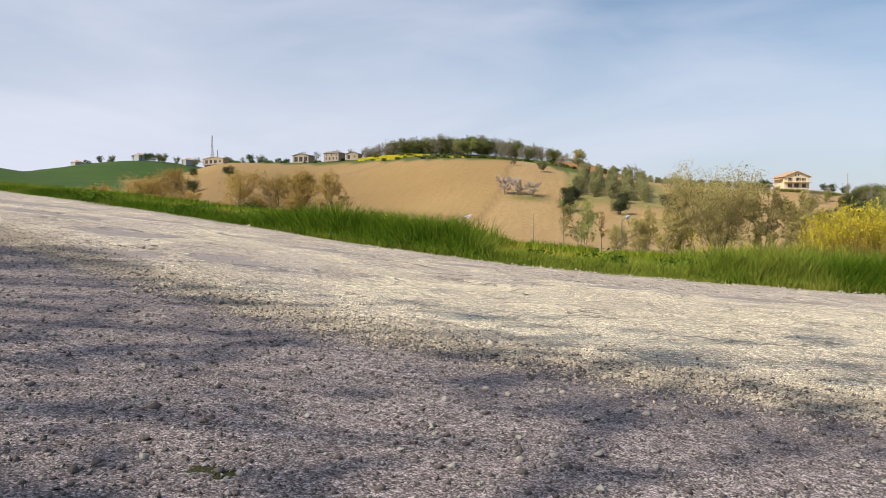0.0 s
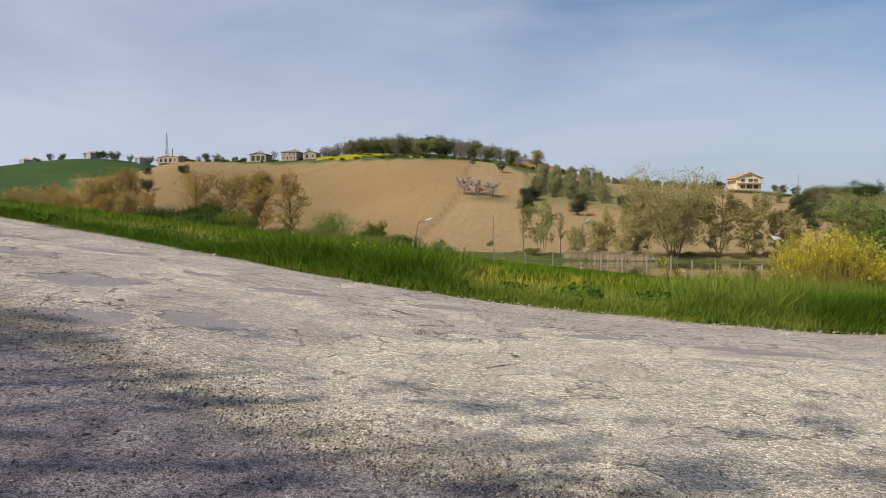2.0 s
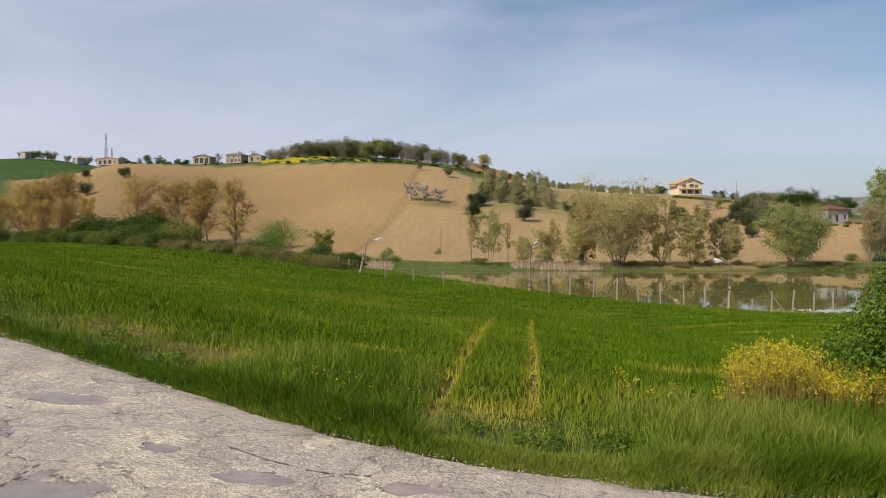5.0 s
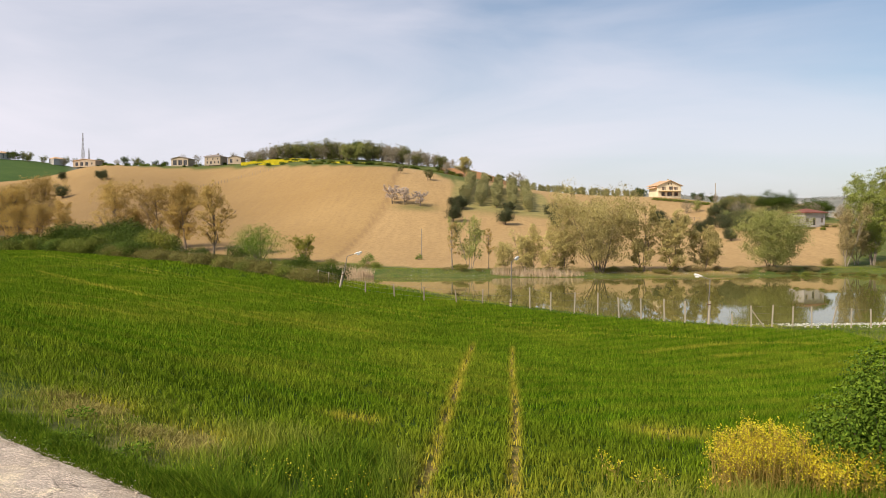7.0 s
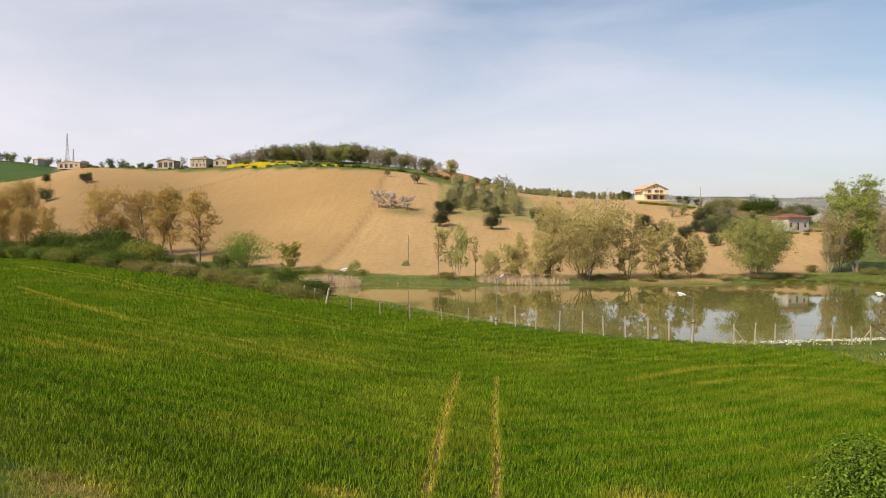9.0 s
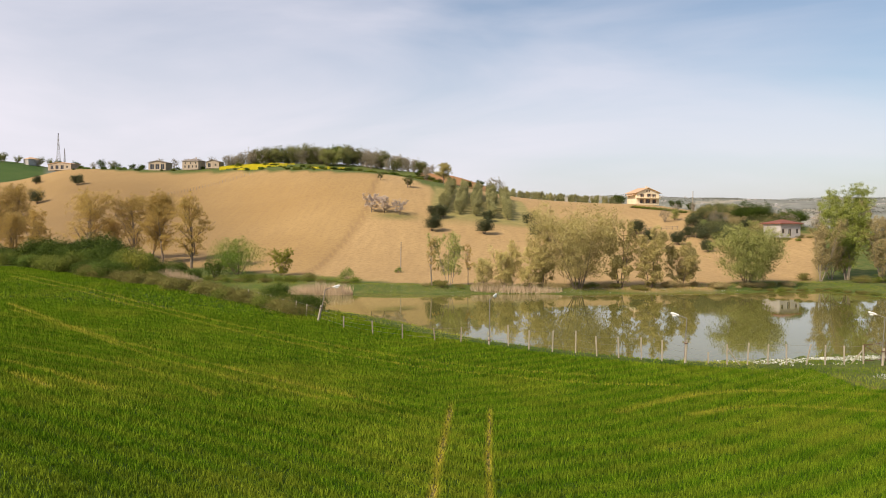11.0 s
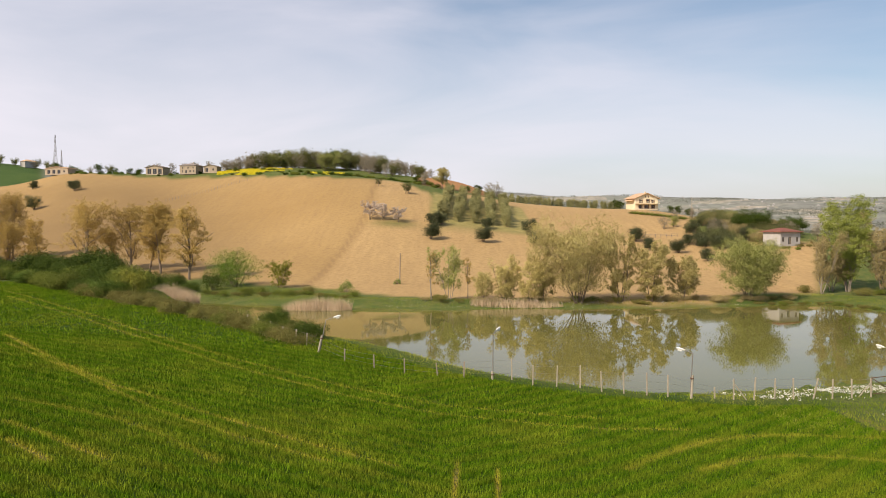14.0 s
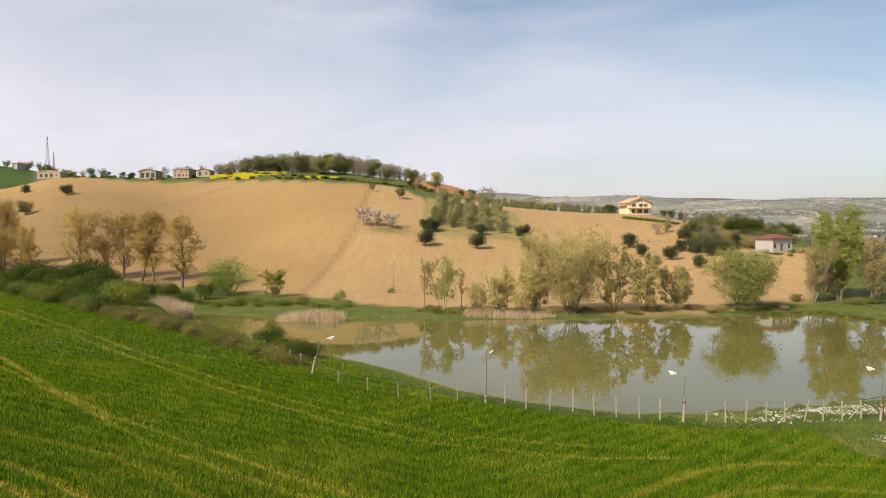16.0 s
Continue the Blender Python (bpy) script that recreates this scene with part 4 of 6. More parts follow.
def everywhere(rng, n):
    return rng.uniform(-3, 3.5, n), 0.35 + rng.beta(1, 2.2, n) * 6.0


def crumbled_edge(rng, n):
    x = rng.uniform(-9, 7, n)
    return x, np.interp(x, EDGE[:, 0], EDGE[:, 1]) + 0.1 * waves(x, x, 0.9) + rng.normal(size=n) * 0.22 - 0.06


stones("chippings", "loose pale stone chippings along the road seam", 24000, 5, pale_band, (0.0018, 0.0013), M["chip"])
stones("chippings", "pale stones crumbled from the road's edge", 3500, 7, crumbled_edge, (0.0025, 0.0028), M["chip"])
stones("gravel", "scattered small grey stones on worn asphalt", 15000, 6, everywhere, (0.0014, 0.0013), M["stone"])
stones("gravel", "small dark stones bedded in worn asphalt", 18000, 8, near_lane, (0.0016, 0.0014), M["grit"])
stones("gravel", "dark grit lying among the pale chippings", 9000, 9, pale_band, (0.0016, 0.0012), M["grit"])


def blades(name, label, category, x, y, tall, wide, seed, material, dry, lean=0.35, segments=2, drop=0.0):
    """Grass: one curved tapering blade at each place."""
    rng = np.random.default_rng(seed)
    n = len(x)
    z = height(x, y) - 0.03 - drop
    a, t = rng.uniform(0, 6.28, n), tall * rng.uniform(0.6, 1.25, n)
    bend = t * lean * rng.uniform(0.2, 1.6, n)
    f = rng.uniform(0, 6.28, n)
    side = np.stack([np.cos(f), np.sin(f), 0 * f], -1) * (wide * rng.uniform(0.7, 1.3, n))[:, None] / 2
    way = np.stack([np.cos(a), np.sin(a), 0 * a], -1)
    root = np.stack([x, y, z], -1)
    up = np.array([0, 0, 1.0])
    tip = root + way * bend[:, None] + up * (t * 0.95)[:, None]
    if segments == 1:
        v = np.stack([root - side, root + side, tip], 1)
        q = np.arange(3 * n).reshape(n, 3)
        m = 3
    else:
        mid = root + way * (bend * 0.3)[:, None] + up * (t * 0.55)[:, None]
        v = np.stack([root - side, root + side, mid - side * 0.8, mid + side * 0.8, tip], 1)
        k = 5 * np.arange(n)[:, None]
        q = np.concatenate([k + np.array([[0, 1, 3]]), k + np.array([[0, 3, 2]]), k + np.array([[2, 3, 4]])])
        m = 5
    me = mesh_from(name, v.reshape(-1, 3), q, material, {"dry": np.repeat(dry, m)})
    return tagged(new(name, me), label, category, kind="stuff")


def in_view(x, y, extra=0.06):
    """Keeps what lies in the wedge of land ahead of the road."""
    return (x > -y * 0.88 - 4) & (x < y * (0.60 + extra) + 3)


def scatter(rng, n, x0, x1, y0, y1):
    x, y = rng.uniform(x0, x1, n), rng.uniform(y0, y1, n)
    m = in_view(x, y)
    return x[m], y[m]


def tufts(rng, x, y, n, spread):
    """n blades round each place."""
    return np.repeat(x, n) + rng.normal(0, spread, n * len(x)), np.repeat(y, n) + rng.normal(0, spread, n * len(y))


def wheat_at(rng, n, x0, x1, y0, y1, spread):
    x, y = scatter(rng, n // 6, x0, x1, y0, y1)
    x, y = tufts(rng, x, y, 6, spread)
    # drilled in rows along the road's line
    rd, pd = road_distance(x, y), pond_distance(x, y)
    m = (rd > 2.3) & (pd > np.where(x < -15, 12, 11.5)) & (y < np.interp(x, [-75, -55], [152, 130])) & ((x < 30) | (y < 57)) & (x - 0.18 * (y - 60) < 30 + 14 * smooth((58 - y) / 6))
    m &= ~((y > 62) & (pd < 12.5) & (x > -8))
    x, y, rd = x[m], y[m], rd[m]
    w = worn_lines(x, y)
    row = 0.5 + 0.5 * np.sin(rd * 2 * np.pi / (0.6 + 0.02 * np.floor(y / 12)) + 1.2 * waves(x, y, 5.0))
    keep = rng.uniform(0, 1, len(x)) > np.maximum(0.92 * w, 0.5 * row)
    # neighbouring sowings thin out into one another
    keep &= rng.uniform(0, 1, len(x)) < np.maximum(smooth((y - y0) / 7), y0 < 12) * np.maximum(smooth((y1 - y) / 7), y1 > 100)
    return x[keep], y[keep], w[keep]


rng = np.random.default_rng(77)
tint = lambda x, y, w: np.clip(0.75 * w + 0.09 * smooth(0.5 + 1.6 * np.sin(road_distance(x, y) * 2 * np.pi / 1.7 + waves(x, y, 9.0))) * smooth((y - 14) / 8) + (0.15 + 0.15 * smooth((x + 2) / 2)) * smooth((7.5 - road_distance(x, y)) / 4) * fbm(x, y, 1.2, 8) + 0.1 * smooth((fbm(x, y, 5, 9) - 0.52) / 0.2), 0, 0.9)
x, y, w = wheat_at(rng, 560000, -26, 20, 11, 32, 0.035)
blades("wheat", "young green wheat in drilled rows beside the road", "wheat", x, y, 0.20 * (1 - 0.5 * w) * (0.6 + 0.8 * fbm(x, y, 0.5, 81)), 0.021, 1, M["wheat"], tint(x, y, w))
x, y, w = wheat_at(rng, 860000, -52, 38, 25, 55, 0.1)
blades("wheat", "young green wheat sloping down to the pond", "wheat", x, y, 0.26 * (1 - 0.5 * w) * (0.6 + 0.8 * fbm(x, y, 0.6, 82)), 0.042, 2, M["wheat"], tint(x, y, w), segments=1)
x, y, w = wheat_at(rng, 780000, -80, 42, 48, 82, 0.13)
blades("wheat", "young green wheat in the middle of the field", "wheat", x, y, 0.27 * (1 - 0.5 * w) * (0.6 + 0.8 * fbm(x, y, 0.8, 83)), 0.062, 3, M["wheat"], tint(x, y, w), segments=1)
x, y, w = wheat_at(rng, 560000, -118, 42, 75, 152, 0.25)
blades("wheat", "young green wheat near the pond fence", "wheat", x, y, 0.28 * (1 - 0.5 * w) * (0.6 + 0.8 * fbm(x, y, 0.9, 84)), 0.10, 10, M["wheat"], tint(x, y, w), segments=1)
# rough grass on the verge
x, y = scatter(rng, 620000, -34, 18, 8, 32)
rd = road_distance(x, y) + 0.1 * waves(x, x, 0.9)
ex = rng.uniform(-12, 9, 90000)
ey = np.interp(ex, EDGE[:, 0], EDGE[:, 1]) + rng.uniform(-0.1, 0.7, 90000)
x, y = np.append(x, ex), np.append(y, ey)
x, y = tufts(rng, x[::7], y[::7], 8, 0.055)
rd = road_distance(x, y) + 0.1 * waves(x, x, 0.9)
m = (rd > -0.08 + 0.22 * fbm(x, y, 0.4, 13)) & (rd < 2.9 + 1.2 * fbm(x, y, 2, 14))
x, y, rd = x[m], y[m], rd[m]
bare = np.zeros(len(x))
for cx, cy, r in ((-4.3, 13.0, 1.0), (-6.5, 14.2, 0.9), (0.35, 11.2, 0.6)):
    bare = np.maximum(bare, np.exp(-(np.hypot(x - cx, (y - cy) * 1.3) / r) ** 2))
for rut in (RUT_A, RUT_B):
    bare = np.maximum(bare, np.exp(-(from_line(x, y, rut)[0] / 0.15) ** 2))
m = rng.uniform(0, 1, len(x)) > 0.6 * bare
x, y, rd, bare = x[m], y[m], rd[m], bare[m]
tuft = 0.5 * fbm(x, y, 0.7, 15) + 0.75 * fbm(x, y, 0.22, 25, 2) - 0.1
tall = (0.085 + 0.26 * smooth(rd / 0.5) * (0.25 + 1.1 * tuft)) * (1 - 0.6 * bare) * (1 - 0.4 * smooth((-3 - x) / 1.5)) * (1 - 0.5 * smooth((x + 0.8) / 0.6) * smooth((2.4 - x) / 0.6)) * (1 + 0.45 * smooth((x + 5) / 2) * smooth((0 - x) / 0.8) + 0.35 * smooth((x - 2) / 1))
blades("verge_grass", "tall lush verge grass along the road edge", "grass", x, y, tall, 0.0105, 4, M["verge"], np.clip(0.45 * bare + 0.36 * smooth((-2.6 - x) / 1.5) * smooth((rd - 0.7) / 0.6) * fbm(x, y, 1.1, 22) + 0.6 * smooth((x + 1.2) / 0.8) * smooth((6 - x) / 1.5) * smooth((rd - 1.3) / 0.6) * fbm(x, y, 0.9, 23) + 0.3 * smooth((fbm(x, y, 1.5, 16) - 0.5) / 0.2) + 0.3 * smooth((0.15 - rd) / 0.2) * (0.4 + fbm(x, y, 0.6, 12)) + 0.35 * (rng.uniform(0, 1, len(x)) < 0.05), 0, 0.9), lean=0.5)
# heaps of mown grass drying on the verge
hx, hy = [], []
for cx, cy, r in ((-4.3, 13.0, 0.5), (-5.2, 13.25, 0.3), (-6.5, 14.2, 0.45), (-7.4, 14.9, 0.35), (-3.9, 12.6, 0.3)):
    hx.append(cx + rng.normal(size=900) * r), hy.append(cy + rng.normal(size=900) * r * 0.5)
hx, hy = np.concatenate(hx), np.concatenate(hy)
blades("cut_grass", "brown mown grass drying in heaps on the verge", "dry grass", hx, hy, np.full(len(hx), 0.11), 0.012, 9, M["cut"], np.zeros(len(hx)), lean=1.2)
# rough grass on the near bank of the pond and its far bank
x, y = scatter(rng, 300000, -75, 95, 58, 190)
pd = pond_distance(x, y)
m = (pd > 0.2) & (pd < np.where((y > 140) & (x < -20), 27, 13.5)) & ((y > 62) | (x > 24))
m &= ~((y > 140) & (pd > np.where(x < -20, 26, 12))) & ~((x < -14) & (pd > 10) & (y < 128))
x, y = x[m], y[m]
blades("bank_grass", "rough yellow-green grass on the pond banks", "grass", x, y, 0.24 * (0.5 + fbm(x, y, 3, 17)), 0.05, 5, M["verge"], np.clip(1.4 * fbm(x, y, 6, 18) - 0.45 + 0.15 * (y > 138), 0, 0.55), segments=1, lean=0.6)
x, y = rng.uniform(24, 90, 60000), rng.uniform(46, 80, 60000)
m = (pond_distance(x, y) > 12) & in_view(x, y) & (y > 55.5)
x, y = x[m], y[m]
blades("bank_grass", "short meadow grass beside the pond gate", "grass", x, y, 0.22, 0.06, 6, M["verge"], np.clip(1.3 * fbm(x, y, 6, 19) - 0.4, 0, 0.8), segments=1)

# ---- trees round the pond ----
BUD = [tree_meshes(100 + k, 20.0, w, st, bo, n, 0.22, 1.5, "bark", "leaf_bud", lb, 6, 0.012, 0.85, ln, 3.0, 0.55, 4.0)
       for k, (w, st, bo, lb, ln, n) in enumerate(((16, 1, 0.16, 17, 0.12, 6800), (12.5, 1, 0.14, 16, 0.1, 6000), (24, 5, 0.16, 9, 0.24, 11500), (15, 2, 0.16, 11, 0.16, 6400)))]
BUD_AT = [(-99.5, 218, 0, 1.03), (-88.5, 222, 0, 0.97), (-77.8, 216, 1, 1.0), (-82.5, 219, 3, 0.96), (-66.2, 204, 1, 0.96), (-135, 246, 3, 1.12), (-126.7, 240, 1, 0.72), (-137, 236, 0, 0.98), (-128, 231, 3, 0.7), (-119, 232, 1, 0.55), (-145, 244, 3, 1.0), (-94, 226, 3, 0.6),
          (-141, 238, 0, 0.95), (-150, 250, 2, 0.8), (-163, 252, 1, 0.85), (-172, 258, 3, 0.8), (-131, 228, 3, 0.7), (-156, 240, 0, 0.72), (-180, 262, 2, 0.75), (-147, 232, 1, 0.66),
          (-168, 246, 3, 0.7), (-190, 270, 0, 0.75)]
for i, (x, y, k, s) in enumerate(BUD_AT):
    planted("budding_tree", BUD[k], "tall budding poplar with russet new leaves above a bramble hedge", "tree", x, y, "budding trees beyond the hedge", 67 * i, s)

big = tree_meshes(201, 17.2, 20, 9, 0.12, 11500, 0.27, 1.1, "bark", "leaf_silver", 8, 6, 0.013, 0.8, 0.2, 1.2, 0.6)
planted("white_poplar", big, "broad many-stemmed poplar with silvery young leaves on the bank", "tree", 25.4, 157.5)
for i, (x, y, h, w, n) in enumerate(((40.4, 160.5, 12.2, 8.5, 3600), (47.2, 162, 9.2, 8.2, 3200), (34.2, 159.5, 13.5, 8, 3200))):
    planted("white_poplar", tree_meshes(210 + i, h, w, 4, 0.1, int(1.3 * n), 0.26, 0.6, "bark", "leaf_silver", 8, 5, 0.014, 0.8, 0.2, 0.8, 0.6),
            "small silvery-leaved poplar thicket on the far bank", "tree", x, y, "small bank poplars", 40 * i)
for i, (x, y, h, w, n) in enumerate(((15.6, 157.3, 10.0, 8, 2600), (10.7, 157.5, 8.4, 6, 1500), (7.2, 158.5, 5.8, 6.5, 1200), (18.8, 158.5, 9, 7, 1900), (12.8, 158.5, 5.5, 6, 1000))):
    planted("bank_shrub", tree_meshes(220 + i, h, w, 4, 0.1, int(1.3 * n), 0.24, 0.6, "bark", "leaf_silver", 8, 5, 0.012, 0.8, 0.22, 0.4),
            "thin silvery shrub growing on the far pond bank", "shrub", x, y, "thin bank shrubs", 70 * i)
planted("sapling_tree", tree_meshes(230, 10.7, 8.4, 4, 0.18, 2300, 0.24, 1.3, "bark_pale", "leaf_willow", 7, 5, 0.012, 0.8, 0.14, 1.0),
        "slender sapling with sparse yellow-green leaves on the bank", "tree", 0.1, 157.6)
for i, (x, y, h) in enumerate(((-3.4, 157.5, 9.4), (3.8, 160, 8.4))):
    planted("sapling_tree", tree_meshes(232 + i, h, 3.4, 1, 0.3, 350, 0.22, 1.6, "bark_pale", "leaf_bud", 9, 4, 0.011, 0.7, 0.1, 1.5),
            "thin bare-stemmed sapling beside the bank", "tree", x, y, "thin saplings", 60 * i)
planted("willow_tree", tree_meshes(240, 12.6, 15.0, 6, 0.1, 10500, 0.27, 0.9, "bark", "leaf_willow", 10, 6, 0.015, 1.0, 0.2, 0.8, 0.6),
        "rounded light-green willow standing on the pond bank", "tree", 61.3, 165)
planted("poplar_tree", tree_meshes(250, 21.4, 11.5, 4, 0.1, 11000, 0.28, 2.0, "bark_pale", "leaf_poplar", 11, 6, 0.013, 0.9, 0.08, 1.0, 0.6),
        "tall light-green poplar at the pond corner", "tree", 88.2, 178)
for i, (x, y, h, w, n) in enumerate(((80.8, 175, 13.6, 10, 3000), (95.5, 177, 18.0, 11, 5000), (103, 175, 17, 12, 4400), (85, 179, 9, 8, 1700), (93, 172, 10, 6, 1500))):
    planted("budding_tree", tree_meshes(260 + i, h, w, 3, 0.15, n, 0.24, 1.6, "bark_pale", "leaf_brown", 8, 5, 0.014, 0.8, 0.14, 1.0),
            "budding tree with thin brown foliage by the pond corner", "tree", x, y, "trees at the pond corner", 50 * i)

# ---- hedge and shrubs at the field's end ----
GREEN_BUSH = [bush_meshes(300 + k, 3.2, 5.0, 6200, 0.17, f, 4.2, "bark", 12) for k, f in enumerate(("leaf_dark", "leaf_green", "leaf_dark", "leaf_hedge"))]
LOW_BUSH = [bush_meshes(310 + k, 2.1, 5.0, 3400, 0.15, f, 3.4, "bark", 12) for k, f in enumerate(("leaf_hedge", "leaf_bramble", "leaf_bramble"))]
HEDGE = np.array([(-16, 79.5), (-19.5, 84), (-25, 90.5), (-34, 99.5), (-45, 111), (-61, 127.5), (-86, 154), (-120, 180)])
rng = np.random.default_rng(33)
along = np.concatenate([[0], np.cumsum(np.hypot(*np.diff(HEDGE, axis=0).T))])


def hedge_row(start, stop, gap, back, kinds, meshes, lo, hi, label, group, sink):
    """Bushes in a ragged row, set back from the field's edge."""
    d = start
    while d < stop:
        x, y = np.interp(d, along, HEDGE[:, 0]), np.interp(d, along, HEDGE[:, 1])
        b = back + rng.uniform(-0.25, 0.25) * gap
        k = kinds[int(rng.integers(len(kinds)))]
        planted("bramble_bush", meshes[k], label, "bush", x + 0.72 * b, y + 0.69 * b, group, rng.uniform(0, 360), rng.uniform(lo, hi), sink, ("trunk", "crown"))
        d += gap * rng.uniform(0.7, 1.25)


hedge_row(0, 62, 2.5, 1.2, (0, 1, 1, 2), LOW_BUSH, 0.62, 0.95, "low tangled bramble with rusty and green leaves on the bank", "low bank brambles", 0.15)
hedge_row(6, 60, 3.0, 4.2, (0, 0, 1, 2), LOW_BUSH, 0.55, 0.85, "low tangled bramble with rusty and green leaves on the bank", "low bank brambles", 0.15)
hedge_row(3, 13, 2.4, 4.4, (0, 2), GREEN_BUSH, 0.6, 0.9, "dark leafy bush crowding the pond fence", "field hedge bushes", 0.2)
hedge_row(52, 150, 4.4, 3.0, (3, 3, 1, 0), GREEN_BUSH, 0.85, 1.15, "dense dark-green bramble bush in the field hedge", "field hedge bushes", 0.2)
hedge_row(62, 150, 5.0, 8.5, (0, 2, 0, 3), GREEN_BUSH, 1.3, 1.8, "dense dark-green bramble bush in the field hedge", "field hedge bushes", 0.2)
hedge_row(80, 150, 6.0, 15, (0, 2, 2), GREEN_BUSH, 1.6, 2.1, "tall dark-green bramble thicket in the field hedge", "field hedge bushes", 0.2)
for i, (x, y, k, sc) in enumerate(((-57, 176, 0, 0.9), (-62, 181, 2, 1.2), (-68, 185, 0, 1.35), (-74, 190, 3, 1.2), (-80, 195, 2, 1.3), (-86, 198, 0, 1.2), (-93, 203, 2, 1.3), (-101, 206, 0, 1.4), (-110, 212, 2, 1.5), (-118, 216, 0, 1.5), (-127, 222, 2, 1.6), (-138, 228, 3, 1.6), (-148, 232, 0, 1.6), (-58, 170, 3, 0.8), (-64, 172, 1, 0.9), (-72, 176, 3, 1.0))):
    planted("bramble_bush", GREEN_BUSH[k], "dark-green bush at the foot of the budding trees", "bush", x, y, "field hedge bushes", 59 * i, sc, 0.2, ("trunk", "crown"))
planted("lime_shrub", bush_meshes(330, 5.6, 3.6, 1900, 0.28, "leaf_lime", 3.4, "bark", 9), "upright yellow-green shrub in the hedge", "shrub", -48.3, 122.1, names=("trunk", "crown"))
planted("willow_bush", bush_meshes(331, 10.2, 11, 9000, 0.26, "leaf_fresh", 10, "bark", 12), "large rounded green willow bush by the pond head", "bush", -50.0, 188, names=("trunk", "crown"))
planted("willow_bush", bush_meshes(332, 5.2, 5, 1500, 0.30, "leaf_dark", 5, "bark", 9), "dark green bush beside the pond head", "bush", -53, 180, names=("trunk", "crown"))
planted("lime_shrub", tree_meshes(333, 6.6, 6, 5, 0.08, 1500, 0.28, 1.1, "bark", "leaf_lime", 6, 4, 0.012, 0.8, 0.2, 0.3), "pale yellow-green shrub on the far bank", "shrub", -39.1, 185)
for x, y, s in ((-22.5, 175.5, 0.9), (-12.3, 191.5, 0.5)):
    planted("round_shrub", bush_meshes(334, 3.4, 3.6, 900, 0.26, "leaf_green", 3.4, "bark", 8), "small round green shrub at the hill's foot", "shrub", x, y, names=("trunk", "crown"), size=s)
rng = np.random.default_rng(52)
UNDER = [bush_meshes(340 + k, 1.9, 4.2, 2200, 0.15, f, 3.0, "bark", 10) for k, f in enumerate(("leaf_brown", "leaf_hedge", "leaf_bramble"))]
for i in range(34):
    x = -6 + 78 * (i + rng.uniform(0, 1)) / 34
    y = np.interp(x, [-6, 36, 58, 76], [155.5, 157.5, 162.5, 167]) + rng.uniform(-0.8, 3)
    planted("bank_bush", UNDER[int(rng.choice([0, 0, 1, 2]))], "low tangled undergrowth beneath the bank trees", "bush", x, y, "bank undergrowth", 47 * i, rng.uniform(0.45, 0.95), 0.15, ("trunk", "crown"))
for i in range(16):
    f = i / 15
    x, y = np.interp(f, [0, 0.45, 1], [62, 77, 83.5]) + rng.uniform(-0.5, 0.5), np.interp(f, [0, 0.45, 1], [160.5, 164, 140]) + rng.uniform(-0.5, 0.5)
    planted("bank_bush", UNDER[(2, 2, 1)[i % 3]], "dry brown bramble hanging over the water's edge", "bush", x, y, "brambles at the pond corner", 47 * i, rng.uniform(0.45, 0.65), 0.2, ("trunk", "crown"))
for i in range(18):
    x = -52 + 34 * (i + rng.uniform(0, 1)) / 18
    y = np.interp(x, [-52, -34, -16], [168, 163, 157]) + rng.uniform(0, 1) * np.interp(x, [-52, -16], [16, 6])
    planted("bank_bush", UNDER[(1, 2, 1)[i % 3]], "low bramble clump on the grassy bank at the pond head", "bush", x, y, "brambles at the pond head", 47 * i, rng.uniform(0.5, 1.0), 0.15, ("trunk", "crown"))
for i, (x, y) in enumerate(((93, 172), (78, 177), (99, 168), (88, 171), (-44, 172), (-30, 172))):
    planted("bank_bush", LOW_BUSH[i % 2], "low leafy bush under the bank trees", "bush", x, y, "bank bushes", 47 * i, 0.9, 0.15, ("trunk", "crown"))

# ---- reeds ----
rng = np.random.default_rng(88)
def reed_bed(label, cx, cy, rx, ry, n, tall, seed):
    a, r = rng.uniform(0, 6.28, n), np.sqrt(rng.uniform(0, 1, n))
    x, y = cx + rx * r * np.cos(a), cy + ry * r * np.sin(a)
    blades("reeds", label, "reeds", x, y, tall * (1.15 - 0.4 * r), 0.09, seed, M["reed"], np.zeros(n), lean=0.16, segments=1)
reed_bed("dry straw-coloured reed bed at the pond head", -53, 152, 5.6, 4.5, 5200, 3.7, 21)
reed_bed("dry reeds along the far water's edge", -24.5, 149.5, 6.5, 2.5, 3200, 2.9, 22)
reed_bed("thin dry grasses on the far bank", 13, 154, 9, 1.6, 1200, 1.6, 23)

# ---- olives, blossom and orchard on the hillside ----
OLIVE = [tree_meshes(400 + k, 5.2, 6.4, 3, 0.12, 3600, 0.22, 0.6, "bark", "leaf_olive", 8, 4, 0.05, 1.9, 0.2, 1.0, 0.45) for k in range(3)]
OLIVES = [(-225, 431.5, 0.95), (-186.2, 397.3, 1.08), (-190, 366, 1.25), (-6.1, 264.6, 1.1), (-5.4, 285, 1.0), (-2.6, 288, 0.85), (11.3, 266.6, 1.05), (13.5, 289.8, 0.8), (29.3, 267.9, 1.0), (29.2, 290, 1.05),
          (64, 276, 1.0), (65.2, 259.1, 0.85), (72.2, 252.8, 0.9), (79.1, 267, 0.75), (76, 235.4, 0.8), (85.4, 253.6, 0.95), (88.6, 255, 0.9), (98.6, 264, 1.0)]
for i, (x, y, s) in enumerate(OLIVES):
    planted("olive_tree", OLIVE[i % 3], "round dark olive tree standing on bare ploughed soil", "olive tree", x, y, "scattered olive trees", 110 * i, s, 0.1)
